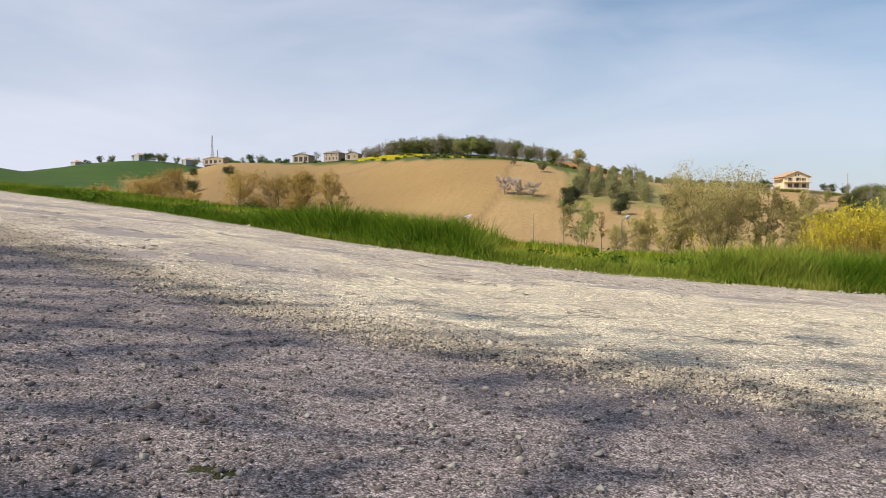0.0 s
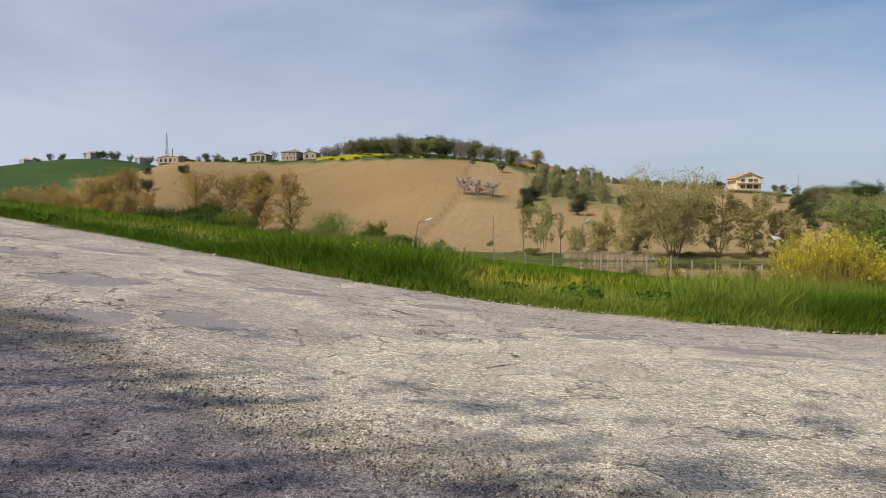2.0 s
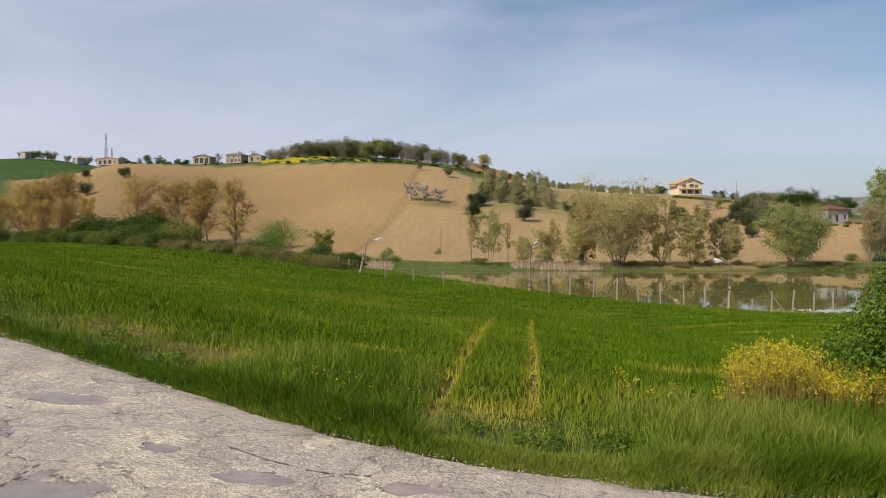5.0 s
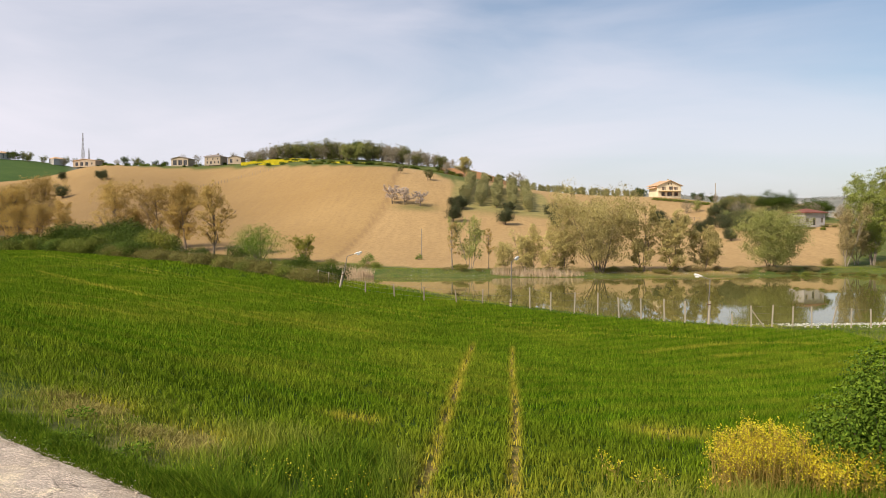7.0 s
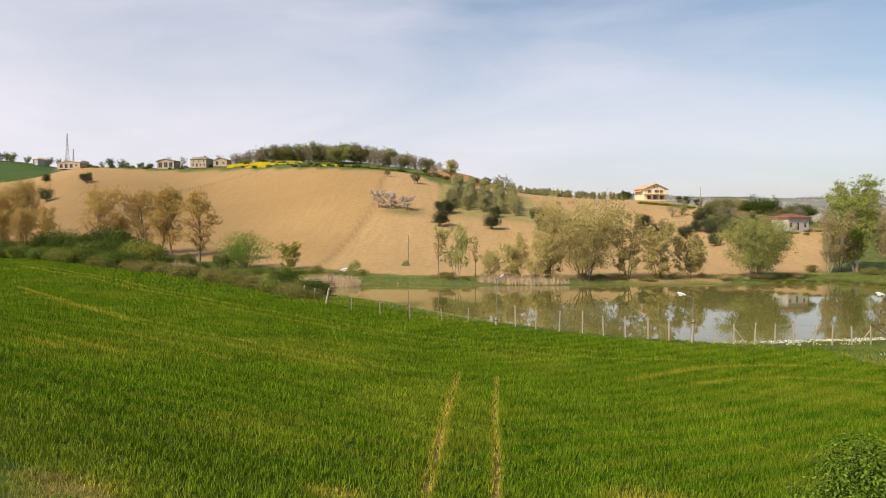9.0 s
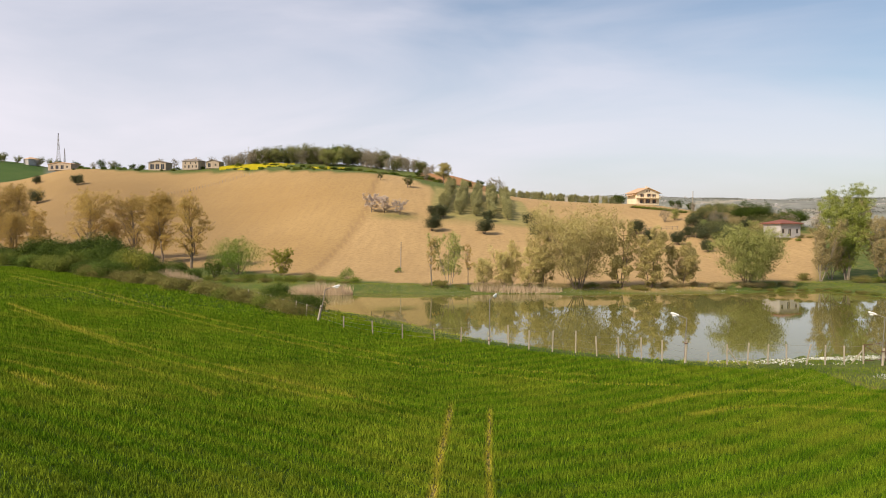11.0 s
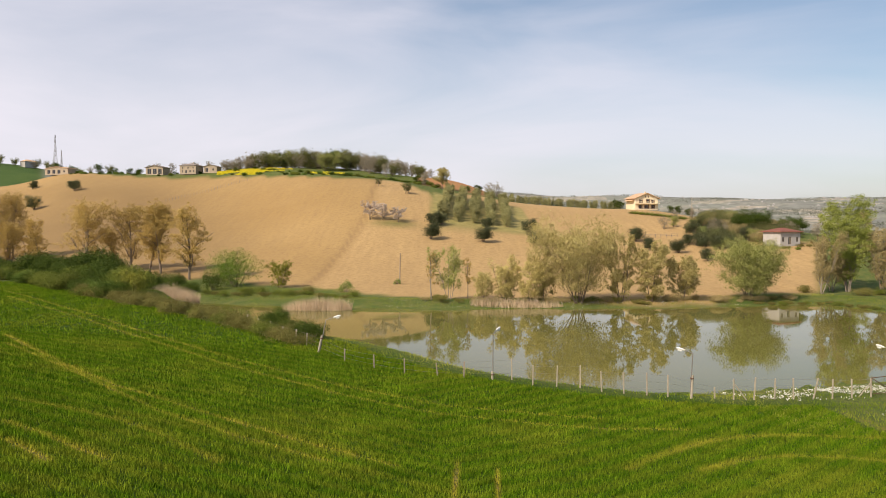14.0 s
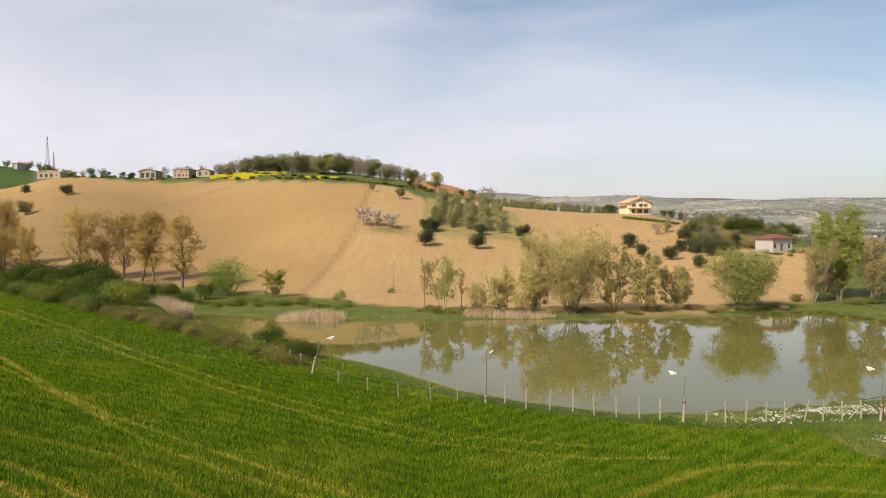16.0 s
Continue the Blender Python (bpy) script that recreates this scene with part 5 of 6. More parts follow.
BLOSSOM = [tree_meshes(420 + k, 6.2, 7.4, 1, 0.2, 2200, 0.22, 0.8, "bark", "blossom", 9, 5, 0.022, 0.7, 0.1, 1.4) for k in range(2)]
for i, (x, y, s) in enumerate(((-28.3, 287.5, 1.15), (-23.7, 287.4, 0.98), (-18.1, 285.3, 0.92))):
    planted("blossom_tree", BLOSSOM[i % 2], "fruit tree in pale pink blossom on ploughed slope", "fruit tree", x, y, "blossoming fruit trees", 80 * i, s)
ORCHARD_BARE = tree_meshes(436, 7.0, 7.4, 1, 0.25, 900, 0.3, 0.9, "bark", "leaf_wood", 9, 5, 0.024, 0.8, 0.1, 1.8)
for i, (x, y, s) in enumerate(((-18.2, 336, 0.7), (-30.5, 347.2, 0.55), (-17.0, 338, 0.5))):
    planted("fruit_tree", ORCHARD_BARE, "small budding fruit tree on the ploughed slope", "fruit tree", x, y, "small slope trees", 60 * i, s)
ORCHARD = [tree_meshes(440 + k, 5.2, 3.7, 2, 0.06, 1300, 0.28, 0.7, "bark", "leaf_orchard", 8, 4, 0.02, 1.8, 0.12, 0.5, 0.45) for k in range(2)]
n = 0
for r in range(5):
    x0, x1 = -2.6 + 6.0 * r, 0.6 + 5.6 * r
    for k in range(11):
        f = k / 10
        n += 1
        planted("orchard_tree", ORCHARD[n % 2], "grey-green young olive tree in an orchard row", "olive tree", x0 + (x1 - x0) * f, 295 + 50 * f + 0.6 * r, "orchard rows", 77 * n, 1.02 + 0.1 * (n % 3))

# ---- wood, shrubs and buildings along the ridge ----
WOOD = [tree_meshes(500 + k, 9.5, 10, st, 0.08, n, 0.40, 1.2, "bark", f, 8, 5, 0.014, fi, 0.14, 0.8, 0.6)
        for k, (st, n, f, fi) in enumerate(((3, 1100, "leaf_wood", 1.1), (3, 1000, "leaf_willow", 1.0), (3, 420, "leaf_bare", 0.7), (3, 1100, "leaf_dark", 1.1), (2, 380, "leaf_bare", 0.7)))]
rng = np.random.default_rng(91)
KINDS = {0: "olive-green tree in the hilltop wood", 1: "yellow-green tree in the hilltop wood", 2: "bare grey-brown tree on the hilltop", 3: "dark evergreen tree on the hilltop", 4: "bare-branched tree on the hilltop"}
for i in range(104):
    f = (i + 0.5) / 104
    px = -136 + 126 * f + rng.uniform(-2, 2)
    k = int(rng.choice([0, 0, 2, 3, 0, 1, 0])) if 0.2 < f < 0.66 else int(rng.choice([2, 4, 2, 2, 0]))
    y = 456 + rng.uniform(-6, 38) - (10 if f > 0.8 else 0)
    s = (0.62 + 0.55 * math.sin(math.pi * min(1, max(0, f * 1.02)))) * rng.uniform(0.8, 1.15) * (1.12 if f > 0.66 else 1.0)
    planted("ridge_tree", WOOD[k], KINDS[k], "tree", px, y, "hilltop wood", 57 * i, s, 0.2)
for i in range(56):
    f = i / 55
    u = -0.275 + 0.26 * f
    y = np.interp(u, [-0.275, -0.2, -0.13, -0.1, 0.0], [430, 404, 380, 378, 396]) + rng.uniform(0, 1) ** 1.5 * 46
    planted("scrub_bush", GREEN_BUSH[(1, 3, 3, 0)[i % 4]], "green scrub bush along the hilltop field edge", "bush", u * y, y, "hilltop scrub", 71 * i, rng.uniform(0.4, 0.85), 0.3, ("trunk", "crown"))
for i in range(30):
    y = rng.uniform(448, 466)
    x = y * rng.uniform(-0.49, -0.31)
    planted("scrub_bush", GREEN_BUSH[(1, 3, 0, 2)[i % 4]], "green scrub bush among the ridge farm buildings", "bush", x, y + 14 * (x < -180), "ridge scrub", 71 * i, rng.uniform(0.35, 0.7), 0.3, ("trunk", "crown"))
# rape in flower below the wood, in broken drifts
n = 24000
u, y = rng.uniform(-0.29, -0.13, n), rng.uniform(400, 455, n)
x = u * y
m = (y > np.interp(u, [-0.27, -0.2, -0.13], [430, 406, 385])) & (fbm(x, y, 9, 97) + 0.2 * smooth((-0.2 - u) / 0.04) > 0.67)
x, y = x[m], y[m]
blades("flowering_rape", "bright yellow flowering rape strip below the hilltop wood", "flowers", x, y, 0.9, 0.3, 31, M["mustard"], np.zeros(len(x)), segments=1)
planted("lone_tree", tree_meshes(520, 11, 10.5, 1, 0.25, 2600, 0.36, 0.9, "bark", "leaf_autumn", 12, 5, 0.02, 1.1, 0.1, 2.5), "lone round tree with golden-brown foliage on the ridge", "tree", -3.6, 404)
for i, (x, y, k, s) in enumerate(((15, 420, 3, 0.55), (22, 422, 2, 0.85), (25, 424, 4, 0.8), (10, 416, 3, 0.4), (-12, 410, 2, 0.75), (-16, 412, 3, 0.55))):
    planted("ridge_tree", WOOD[k], KINDS[k], "tree", x, y, "ridge trees", 31 * i, s, 0.2)
for i in range(52):
    f = i / 51
    x = 32 + 56 * f + 1.5 * math.sin(i * 5.1)
    planted("ridge_tree", ORCHARD[i % 2], "small olive tree in the grove behind the ridge", "olive tree", x, 404 + 9 * math.sin(i * 2.3), "grove behind the ridge", 40 * i, 0.55 + 0.35 * math.sin(i * 1.7) ** 2, 0.2)
for i in range(12):
    planted("garden_hedge", LOW_BUSH[0], "clipped green hedge bush round the house garden", "hedge", 79 + 1.5 * i, 344 - 1.6 * i, "garden hedge", 30 * i, 0.75, 0.2, ("trunk", "crown"))
for i, (x, y, s) in enumerate(((79, 380, 0.5), (82, 384, 0.45), (101, 366, 0.4), (104, 364, 0.45), (108, 362, 0.4))):
    planted("garden_tree", WOOD[3], "small dark garden tree beside the cream house", "tree", x, y, "garden trees", 33 * i, s)
# right-hand garden and scrub
SCRUB = [bush_meshes(545 + k, 4.6, 7.0, 3000, 0.26, f, 6.0, "bark", 12) for k, f in enumerate(("leaf_olive", "leaf_wood", "leaf_brown"))]
PINE = tree_meshes(540, 9.0, 14.5, 3, 0.55, 5200, 0.32, 0.6, "bark", "leaf_dark", 8, 5, 0.022, 1.3, 0.2, 3.0)
for x, y, s in ((104.4, 276, 1.0), (117.5, 276, 0.7), (122, 284, 0.6)):
    planted("stone_pine", PINE, "spreading dark-green stone pine behind the low house", "pine tree", x, y, "stone pines", 50 * x, s)
for i, (x, y, k, s) in enumerate(((80, 300, 2, 0.55), (85, 305, 1, 0.5), (90, 298, 0, 0.5), (95, 275, 2, 0.55), (99, 262, 1, 0.5), (108, 262, 0, 0.5), (92, 280, 4, 0.5), (86, 290, 0, 0.4), (113, 268, 2, 0.6),
                                    (118, 258, 4, 0.7), (124, 262, 2, 0.7), (128, 250, 1, 0.6), (131, 262, 0, 0.6), (96, 290, 2, 0.55), (103, 305, 0, 0.5), (112, 318, 1, 0.6), (90, 320, 4, 0.5), (100, 330, 2, 0.5), (120, 240, 1, 0.5), (126, 232, 2, 0.6))):
    planted("garden_tree", WOOD[k], "mixed garden tree near the low house", "tree", x, y, "garden trees", 29 * i, s)
rng = np.random.default_rng(44)
for i in range(64):
    x, y = rng.uniform(0.31, 0.42), 258 + 80 * rng.uniform(0, 1) ** 1.5
    x = x * y + rng.uniform(-3, 3)
    planted("scrub_bush", SCRUB[i % 3], "grey-green scrub thicket beyond the ploughed slope", "bush", x, y, "scrub near the low house", 71 * i, rng.uniform(0.75, 1.25), 0.15, ("trunk", "crown"))
for i in range(16):
    x, y = 90 + 2.6 * i, 246 + 3 * math.sin(i * 1.9)
    planted("scrub_bush", LOW_BUSH[i % 3], "rough green scrub at the edge of the ploughed slope", "bush", x, y, "scrub below the low house", 71 * i, 0.55, 0.15, ("trunk", "crown"))


def house(name, label, w, d, h, rise, wall, roof, at, turn, windows, overhang=0.6, chimney=False, hip=False, storeys=1, shutters=False):
    """A house: walls with real openings, a tiled roof, framed windows. windows: (x, z, width, height) on the front wall."""
    ob = thing(name, label, "house", "", at, turn)
    bm = bmesh.new()
    # front wall in pieces round the openings, by columns
    xs = sorted({-w / 2, w / 2, *(x - ww / 2 for x, z, ww, hh in windows), *(x + ww / 2 for x, z, ww, hh in windows)})
    for a, b in zip(xs, xs[1:]):
        holes = sorted((z, z + hh) for x, z, ww, hh in windows if x - ww / 2 <= a + 1e-6 and x + ww / 2 >= b - 1e-6)
        z = -0.5
        for lo, hi in holes + [(h, h)]:
            if lo > z:
                box(bm, a, -d / 2, z, b, -d / 2 + 0.3, lo)
            z = hi
    box(bm, -w / 2, -d / 2 + 0.3, -0.5, -w / 2 + 0.3, d / 2, h)
    box(bm, w / 2 - 0.3, -d / 2 + 0.3, -0.5, w / 2, d / 2, h)
    box(bm, -w / 2 + 0.3, d / 2 - 0.3, -0.5, w / 2 - 0.3, d / 2, h)
    if not hip:
        for y0, y1 in ((-d / 2, -d / 2 + 0.3), (d / 2 - 0.3, d / 2)):
            v = [bm.verts.new(p) for y in (y0, y1) for p in ((-w / 2, y, h), (w / 2, y, h), (0, y, h + rise))]
            for f in ((2, 1, 0), (3, 4, 5), (0, 1, 4, 3), (1, 2, 5, 4), (2, 0, 3, 5)):
                bm.faces.new([v[k] for k in f])
    part("wall", bm, M[wall], ob)
    bm = bmesh.new()
    o, t = overhang, 0.22
    s = rise / (w / 2)
    if hip:
        ridge = max(w, d) / 2 - min(w, d) / 2
        pts = [(-w / 2 - o, -d / 2 - o, h), (w / 2 + o, -d / 2 - o, h), (w / 2 + o, d / 2 + o, h), (-w / 2 - o, d / 2 + o, h), (-ridge, 0, h + rise), (ridge, 0, h + rise)]
        v = [bm.verts.new(p) for p in pts] + [bm.verts.new((p[0], p[1], p[2] + t)) for p in pts[:4]] + [bm.verts.new((p[0], p[1], p[2] + t)) for p in pts[4:]]
        for f in ((3, 2, 1, 0), (0, 1, 7, 6), (1, 2, 8, 7), (2, 3, 9, 8), (3, 0, 6, 9), (6, 7, 11, 10), (7, 8, 11), (8, 9, 10, 11), (9, 6, 10)):
            bm.faces.new([v[k] for k in f])
    else:
        for q in (-1, 1):
            e = q * (w / 2 + o)
            low = h - o * s
            pts = [(e, -d / 2 - o, low), (0, -d / 2 - o, h + rise), (0, d / 2 + o, h + rise), (e, d / 2 + o, low)]
            v = [bm.verts.new(p) for p in pts] + [bm.verts.new((p[0], p[1], p[2] + t)) for p in pts]
            for f in ((0, 1, 2, 3), (7, 6, 5, 4), (0, 4, 5, 1), (1, 5, 6, 2), (2, 6, 7, 3), (3, 7, 4, 0)):
                bm.faces.new([v[k] for k in f])
        bmesh.ops.recalc_face_normals(bm, faces=bm.faces)
    rf = part("roof", bm, M[roof], ob)
    if chimney:
        bm = bmesh.new()
        box(bm, w * 0.12, -0.4, h + rise * 0.5, w * 0.12 + 0.7, 0.4, h + rise + 0.9, 0.04)
        box(bm, w * 0.12 - 0.1, -0.5, h + rise + 0.9, w * 0.12 + 0.8, 0.5, h + rise + 1.05, 0.03)
        part("chimney", bm, M[wall], rf)
    for x, z, ww, hh in windows:
        win = part("window", box(bmesh.new(), x - ww / 2, -d / 2 + 0.18, z, x + ww / 2, -d / 2 + 0.22, z + hh), M["dark_pane"], ob)
        bm = bmesh.new()
        for a in (x - ww / 2, x - 0.04, x + ww / 2 - 0.08):
            box(bm, a, -d / 2 + 0.1, z, a + 0.08, -d / 2 + 0.17, z + hh)
        box(bm, x - ww / 2 + 0.08, -d / 2 + 0.1, z + hh - 0.08, x + ww / 2 - 0.08, -d / 2 + 0.165, z + hh)
        part("frame", bm, M["wood"], win)
        if shutters:
            for q in (-1, 1):
                a = x + q * (ww / 2 + 0.28)
                part("shutter", box(bmesh.new(), a - 0.26, -d / 2 - 0.06, z, a + 0.26, -d / 2 - 0.01, z + hh, 0.01), M["shutter"], ob)
    return ob


def on_land(x, y, up=0.0):
    return (x, y, ground_z(x, y) + up)


villa = house("house", "cream two-storey house with terracotta tiled roof on the ridge", 13.2, 11, 6.0, 2.6, "plaster", "tile", on_land(90, 376, 0.2), 14,
              [(-3.6, 0.4, 1.1, 2.0), (0, 0.4, 1.6, 2.1), (3.8, 0.4, 1.1, 2.0), (-3.4, 3.5, 1.0, 1.7), (0.8, 3.5, 1.4, 1.9), (3.6, 3.5, 1.0, 1.7), (0.2, 6.3, 1.0, 1.0)], 1.0, True, shutters=True)
bm = bmesh.new()
box(bm, -6.9, -7.4, 2.9, 6.9, -5.5, 3.1, 0.03)
for k in range(15):
    box(bm, -6.8 + k * 0.96, -7.36, 3.1, -6.72 + k * 0.96, -7.28, 3.95)
box(bm, -6.9, -7.4, 3.95, 6.9, -7.26, 4.05)
part("balcony", bm, M["plaster"], villa, "long cream balcony with railing")
bm = bmesh.new()
v = [bm.verts.new(p) for p in ((-8.2, -4.5, 4.4), (-3.0, -4.5, 6.7), (-3.0, 4.5, 6.7), (-8.2, 4.5, 4.4), (-8.2, -4.5, 4.65), (-3.0, -4.5, 6.95), (-3.0, 4.5, 6.95), (-8.2, 4.5, 4.65))]
for f in ((3, 2, 1, 0), (4, 5, 6, 7), (0, 1, 5, 4), (1, 2, 6, 5), (2, 3, 7, 6), (3, 0, 4, 7)):
    bm.faces.new([v[k] for k in f])
part("side_roof", bm, M["tile"], villa)
villa.scale = (0.86, 0.86, 0.86)

farm = house("farmhouse", "old grey-beige stone farmhouse with low tiled hip roof", 12, 9, 5.2, 1.6, "farm_wall", "grey_tile", on_land(-146.5, 455, 0.2), -14,
             [(-4.0, 0.8, 1.0, 1.5), (-1.2, 0.3, 1.3, 2.1), (1.7, 0.8, 1.0, 1.5), (4.4, 0.8, 1.0, 1.5), (-3.8, 3.3, 0.9, 1.2), (0.2, 3.3, 0.9, 1.2), (4.0, 3.3, 0.9, 1.2)], 0.5, True, True)
farm.scale = (0.85, 0.85, 0.85)
house("outbuilding", "low stone annex beside the old farmhouse", 8, 6, 3.0, 1.2, "farm_wall", "grey_tile", on_land(-134.5, 455, 0.1), -10, [(-2, 0.2, 1.6, 2.2), (1.8, 0.9, 1.0, 1.2)], 0.4)
house("barn", "dark open-fronted barn on the ridge", 11, 7, 3.8, 1.2, "farm_wall", "grey_tile", on_land(-167.5, 460, 0.1), -12, [(-3.2, 0.2, 2.4, 2.9), (0.2, 0.2, 2.4, 2.9), (3.5, 0.2, 2.2, 2.9)], 0.5)
house("barn", "long low pinkish farm shed on the hill shoulder", 18, 7, 3.2, 1.1, "farm_wall", "tile", on_land(-236, 486, 0.1), -20, [(-6, 0.2, 2.4, 2.3), (-2, 0.2, 2.4, 2.3), (2, 0.2, 2.4, 2.3), (6, 0.9, 1.4, 1.2)], 0.5)
house("house", "low whitewashed house with dark red tiled roof among trees", 8.2, 7, 3.9, 1.2, "white_wall", "red_tile", on_land(104, 252, 0.2), 24,
      [(-3.0, 1.0, 1.0, 1.4), (-0.3, 0.2, 1.2, 2.2), (2.8, 1.0, 1.0, 1.4)], 0.7, False, True)


def pylon(label, x, y, foot, tall):
    ob = thing("pylon", label, "pylon", "lattice masts", (x, y, foot))
    w = tall * 0.055
    for sx in (-1, 1):
        for sy in (-1, 1):
            part("leg", tube(bmesh.new(), [(sx * w, sy * w, -2), (sx * w * 0.35, sy * w * 0.35, tall * 0.6), (sx * 0.35, sy * 0.35, tall)], [0.3, 0.2, 0.12], 4), M["steel"], ob)
    for k in range(9):
        z0, z1 = tall * k / 9, tall * (k + 1) / 9
        a, b = w * (1 - 0.92 * k / 9), w * (1 - 0.92 * (k + 1) / 9)
        bm = bmesh.new()
        for q in (-1, 1):
            tube(bm, [(-q * a, q * a, z0), (q * b, q * b, z1)], [0.1, 0.1], 3)
            tube(bm, [(q * a, -q * a, z0), (q * b, q * b, z1)], [0.1, 0.1], 3)
        part("brace", bm, M["steel"], ob)


pylon("tall grey lattice radio mast on the far hill", -540, 1095, ground_z(-540, 1095), 133 - ground_z(-540, 1095))
pylon("shorter grey lattice mast beside the taller one", -533, 1098, ground_z(-533, 1098), 112 - ground_z(-533, 1098))
for i in range(34):
    x, y = -760 + 330 * (i / 33) + rng.uniform(-6, 6), 985 + rng.uniform(-30, 40)
    if i % 7 == 3:
        house("house", "small far house on the green hilltop", 14, 10, 7, 2.5, "white_wall", "tile", on_land(x, y - 20), 25 * i, [(-3, 1, 1.6, 2), (3, 1, 1.6, 2), (-3, 4, 1.6, 2), (3, 4, 1.6, 2)], 0.6, False, True)
    planted("far_tree", WOOD[int(rng.choice([0, 3, 2, 0]))], "dark tree on the far green hilltop", "tree", x, y, "far hilltop trees", 40 * i, rng.uniform(0.9, 1.5), 0.3)
for i in range(12):
    x, y = -236 + 60 * (i / 11) + rng.uniform(-4, 4), 500 + rng.uniform(-6, 10)
    planted("ridge_tree", WOOD[int(rng.choice([0, 3, 2, 4]))], "scattered tree along the ridge beside the farm", "tree", x, y, "ridge trees", 40 * i, rng.uniform(0.4, 0.7), 0.3)
for i in range(6):
    planted("ridge_tree", WOOD[4], "bare slim tree by the barn", "tree", -172 + 8 * i, 468 + 2 * (i % 3), "ridge trees", 40 * i, 0.75, 0.3)

# fence that runs up the ploughed slope
hill_fence = thing("hill_fence", "line of small wooden stakes running up the ploughed slope", "fence")
for k in range(30):
    f = k / 29
    x, y = -128.5 + 28 * f, 363 + 41 * f
    z = ground_z(x, y)
    part("stake", tube(bmesh.new(), [(x, y, z - 0.2), (x + 0.05, y, z + 1.5)], [0.11, 0.09], 5), M["wood"], hill_fence)
small_fence = thing("paddock_fence", "pale timber paddock fence on the slope", "fence")
for k in range(9):
    x, y = 65 + 1.9 * k, 283.0
    part("post", tube(bmesh.new(), [(x, y, ground_z(x, y) - 0.2), (x, y, ground_z(x, y) + 1.3)], [0.1, 0.1], 5), M["wood"], small_fence)
    if k < 8:
        for up in (0.6, 1.15):
            part("rail", tube(bmesh.new(), [(x, y, ground_z(x, y) + up), (x + 1.9, y, ground_z(x + 1.9, y) + up)], [0.06, 0.06], 4), M["wood"], small_fence)
pole = thing("wooden_pole", "slim leaning wooden pole on the ploughed slope", "pole", "", on_land(-11.8, 192.2))
part("pole", tube(bmesh.new(), [(0, 0, -0.3), (0.1, 0, 7.4)], [0.16, 0.11], 7), M["wood"], pole)
upole = thing("utility_pole", "grey utility pole beside the house track", "pole", "", on_land(104, 345))
part("pole", tube(bmesh.new(), [(0, 0, -0.3), (0, 0, 8.5)], [0.2, 0.14], 7), M["concrete"], upole)

# ---- pond fence, lamps and gate ----
POSTS = [(-23, 92), (-21.2, 90), (-19.3, 87.5), (-17.3, 84.6), (-15.5, 81.5), (-14.1, 80), (-9.3, 72.3), (-6.4, 69.7), (-3.7, 68.2), (-0.9, 67.6), (1.3, 67.8), (5.4, 68.8), (7, 67), (9, 67.2), (11, 67.5),
         (12.6, 66.5), (14.4, 66.4), (16.3, 66.4), (18, 66.4), (22.0, 66.9), (23.6, 67), (25.4, 67.3), (27.3, 67.8), (29.1, 68.3), (30.9, 68.6), (32.7, 69), (34.6, 69.5), (36.6, 70.2), (39.6, 71.2), (41.6, 72)]
fence = thing("pond_fence", "wire fence on pale concrete posts along the pond", "fence")
rng = np.random.default_rng(17)
tops = []
for i, (x, y) in enumerate(POSTS):
    z = ground_z(x, y)
    tall = (1.75 if 5 < x else 1.2) + rng.uniform(-0.12, 0.15) - (0.7 if i == 19 else 0)
    lx, ly = rng.normal(0, 0.045, 2) + np.array([0.05 if x > 20 else 0.0, 0])
    bm = box(bmesh.new(), -0.055, -0.055, -0.4, 0.055, 0.055, tall, 0.012)
    bmesh.ops.transform(bm, verts=bm.verts, matrix=Matrix.Translation((x, y, z)) @ Matrix.Shear("XY", 4, (lx, ly)))
    post = part("post", bm, M["concrete" if x > 5 or x < -13 else "wood"], fence)
    tops.append(((x, y, z), (x + lx * tall, y + ly * tall, z + tall)))
    if i in (20, 27):
        q = 1 if i == 20 else -1
        part("brace", tube(bmesh.new(), [(x, y, z + tall * 0.8), (x + q * 1.1, y + 0.05, z - 0.1)], [0.05, 0.05], 5), M["concrete"], post)
for (a, b), (c, d) in zip(tops, tops[1:]):
    for f in (0.3, 0.62, 0.95):
        p, q = Vector(a).lerp(Vector(b), f), Vector(c).lerp(Vector(d), f)
        part("wire", tube(bmesh.new(), [p, p.lerp(q, 0.5) - Vector((0, 0, 0.03)), q], [0.007] * 3, 3), M["steel"], fence)


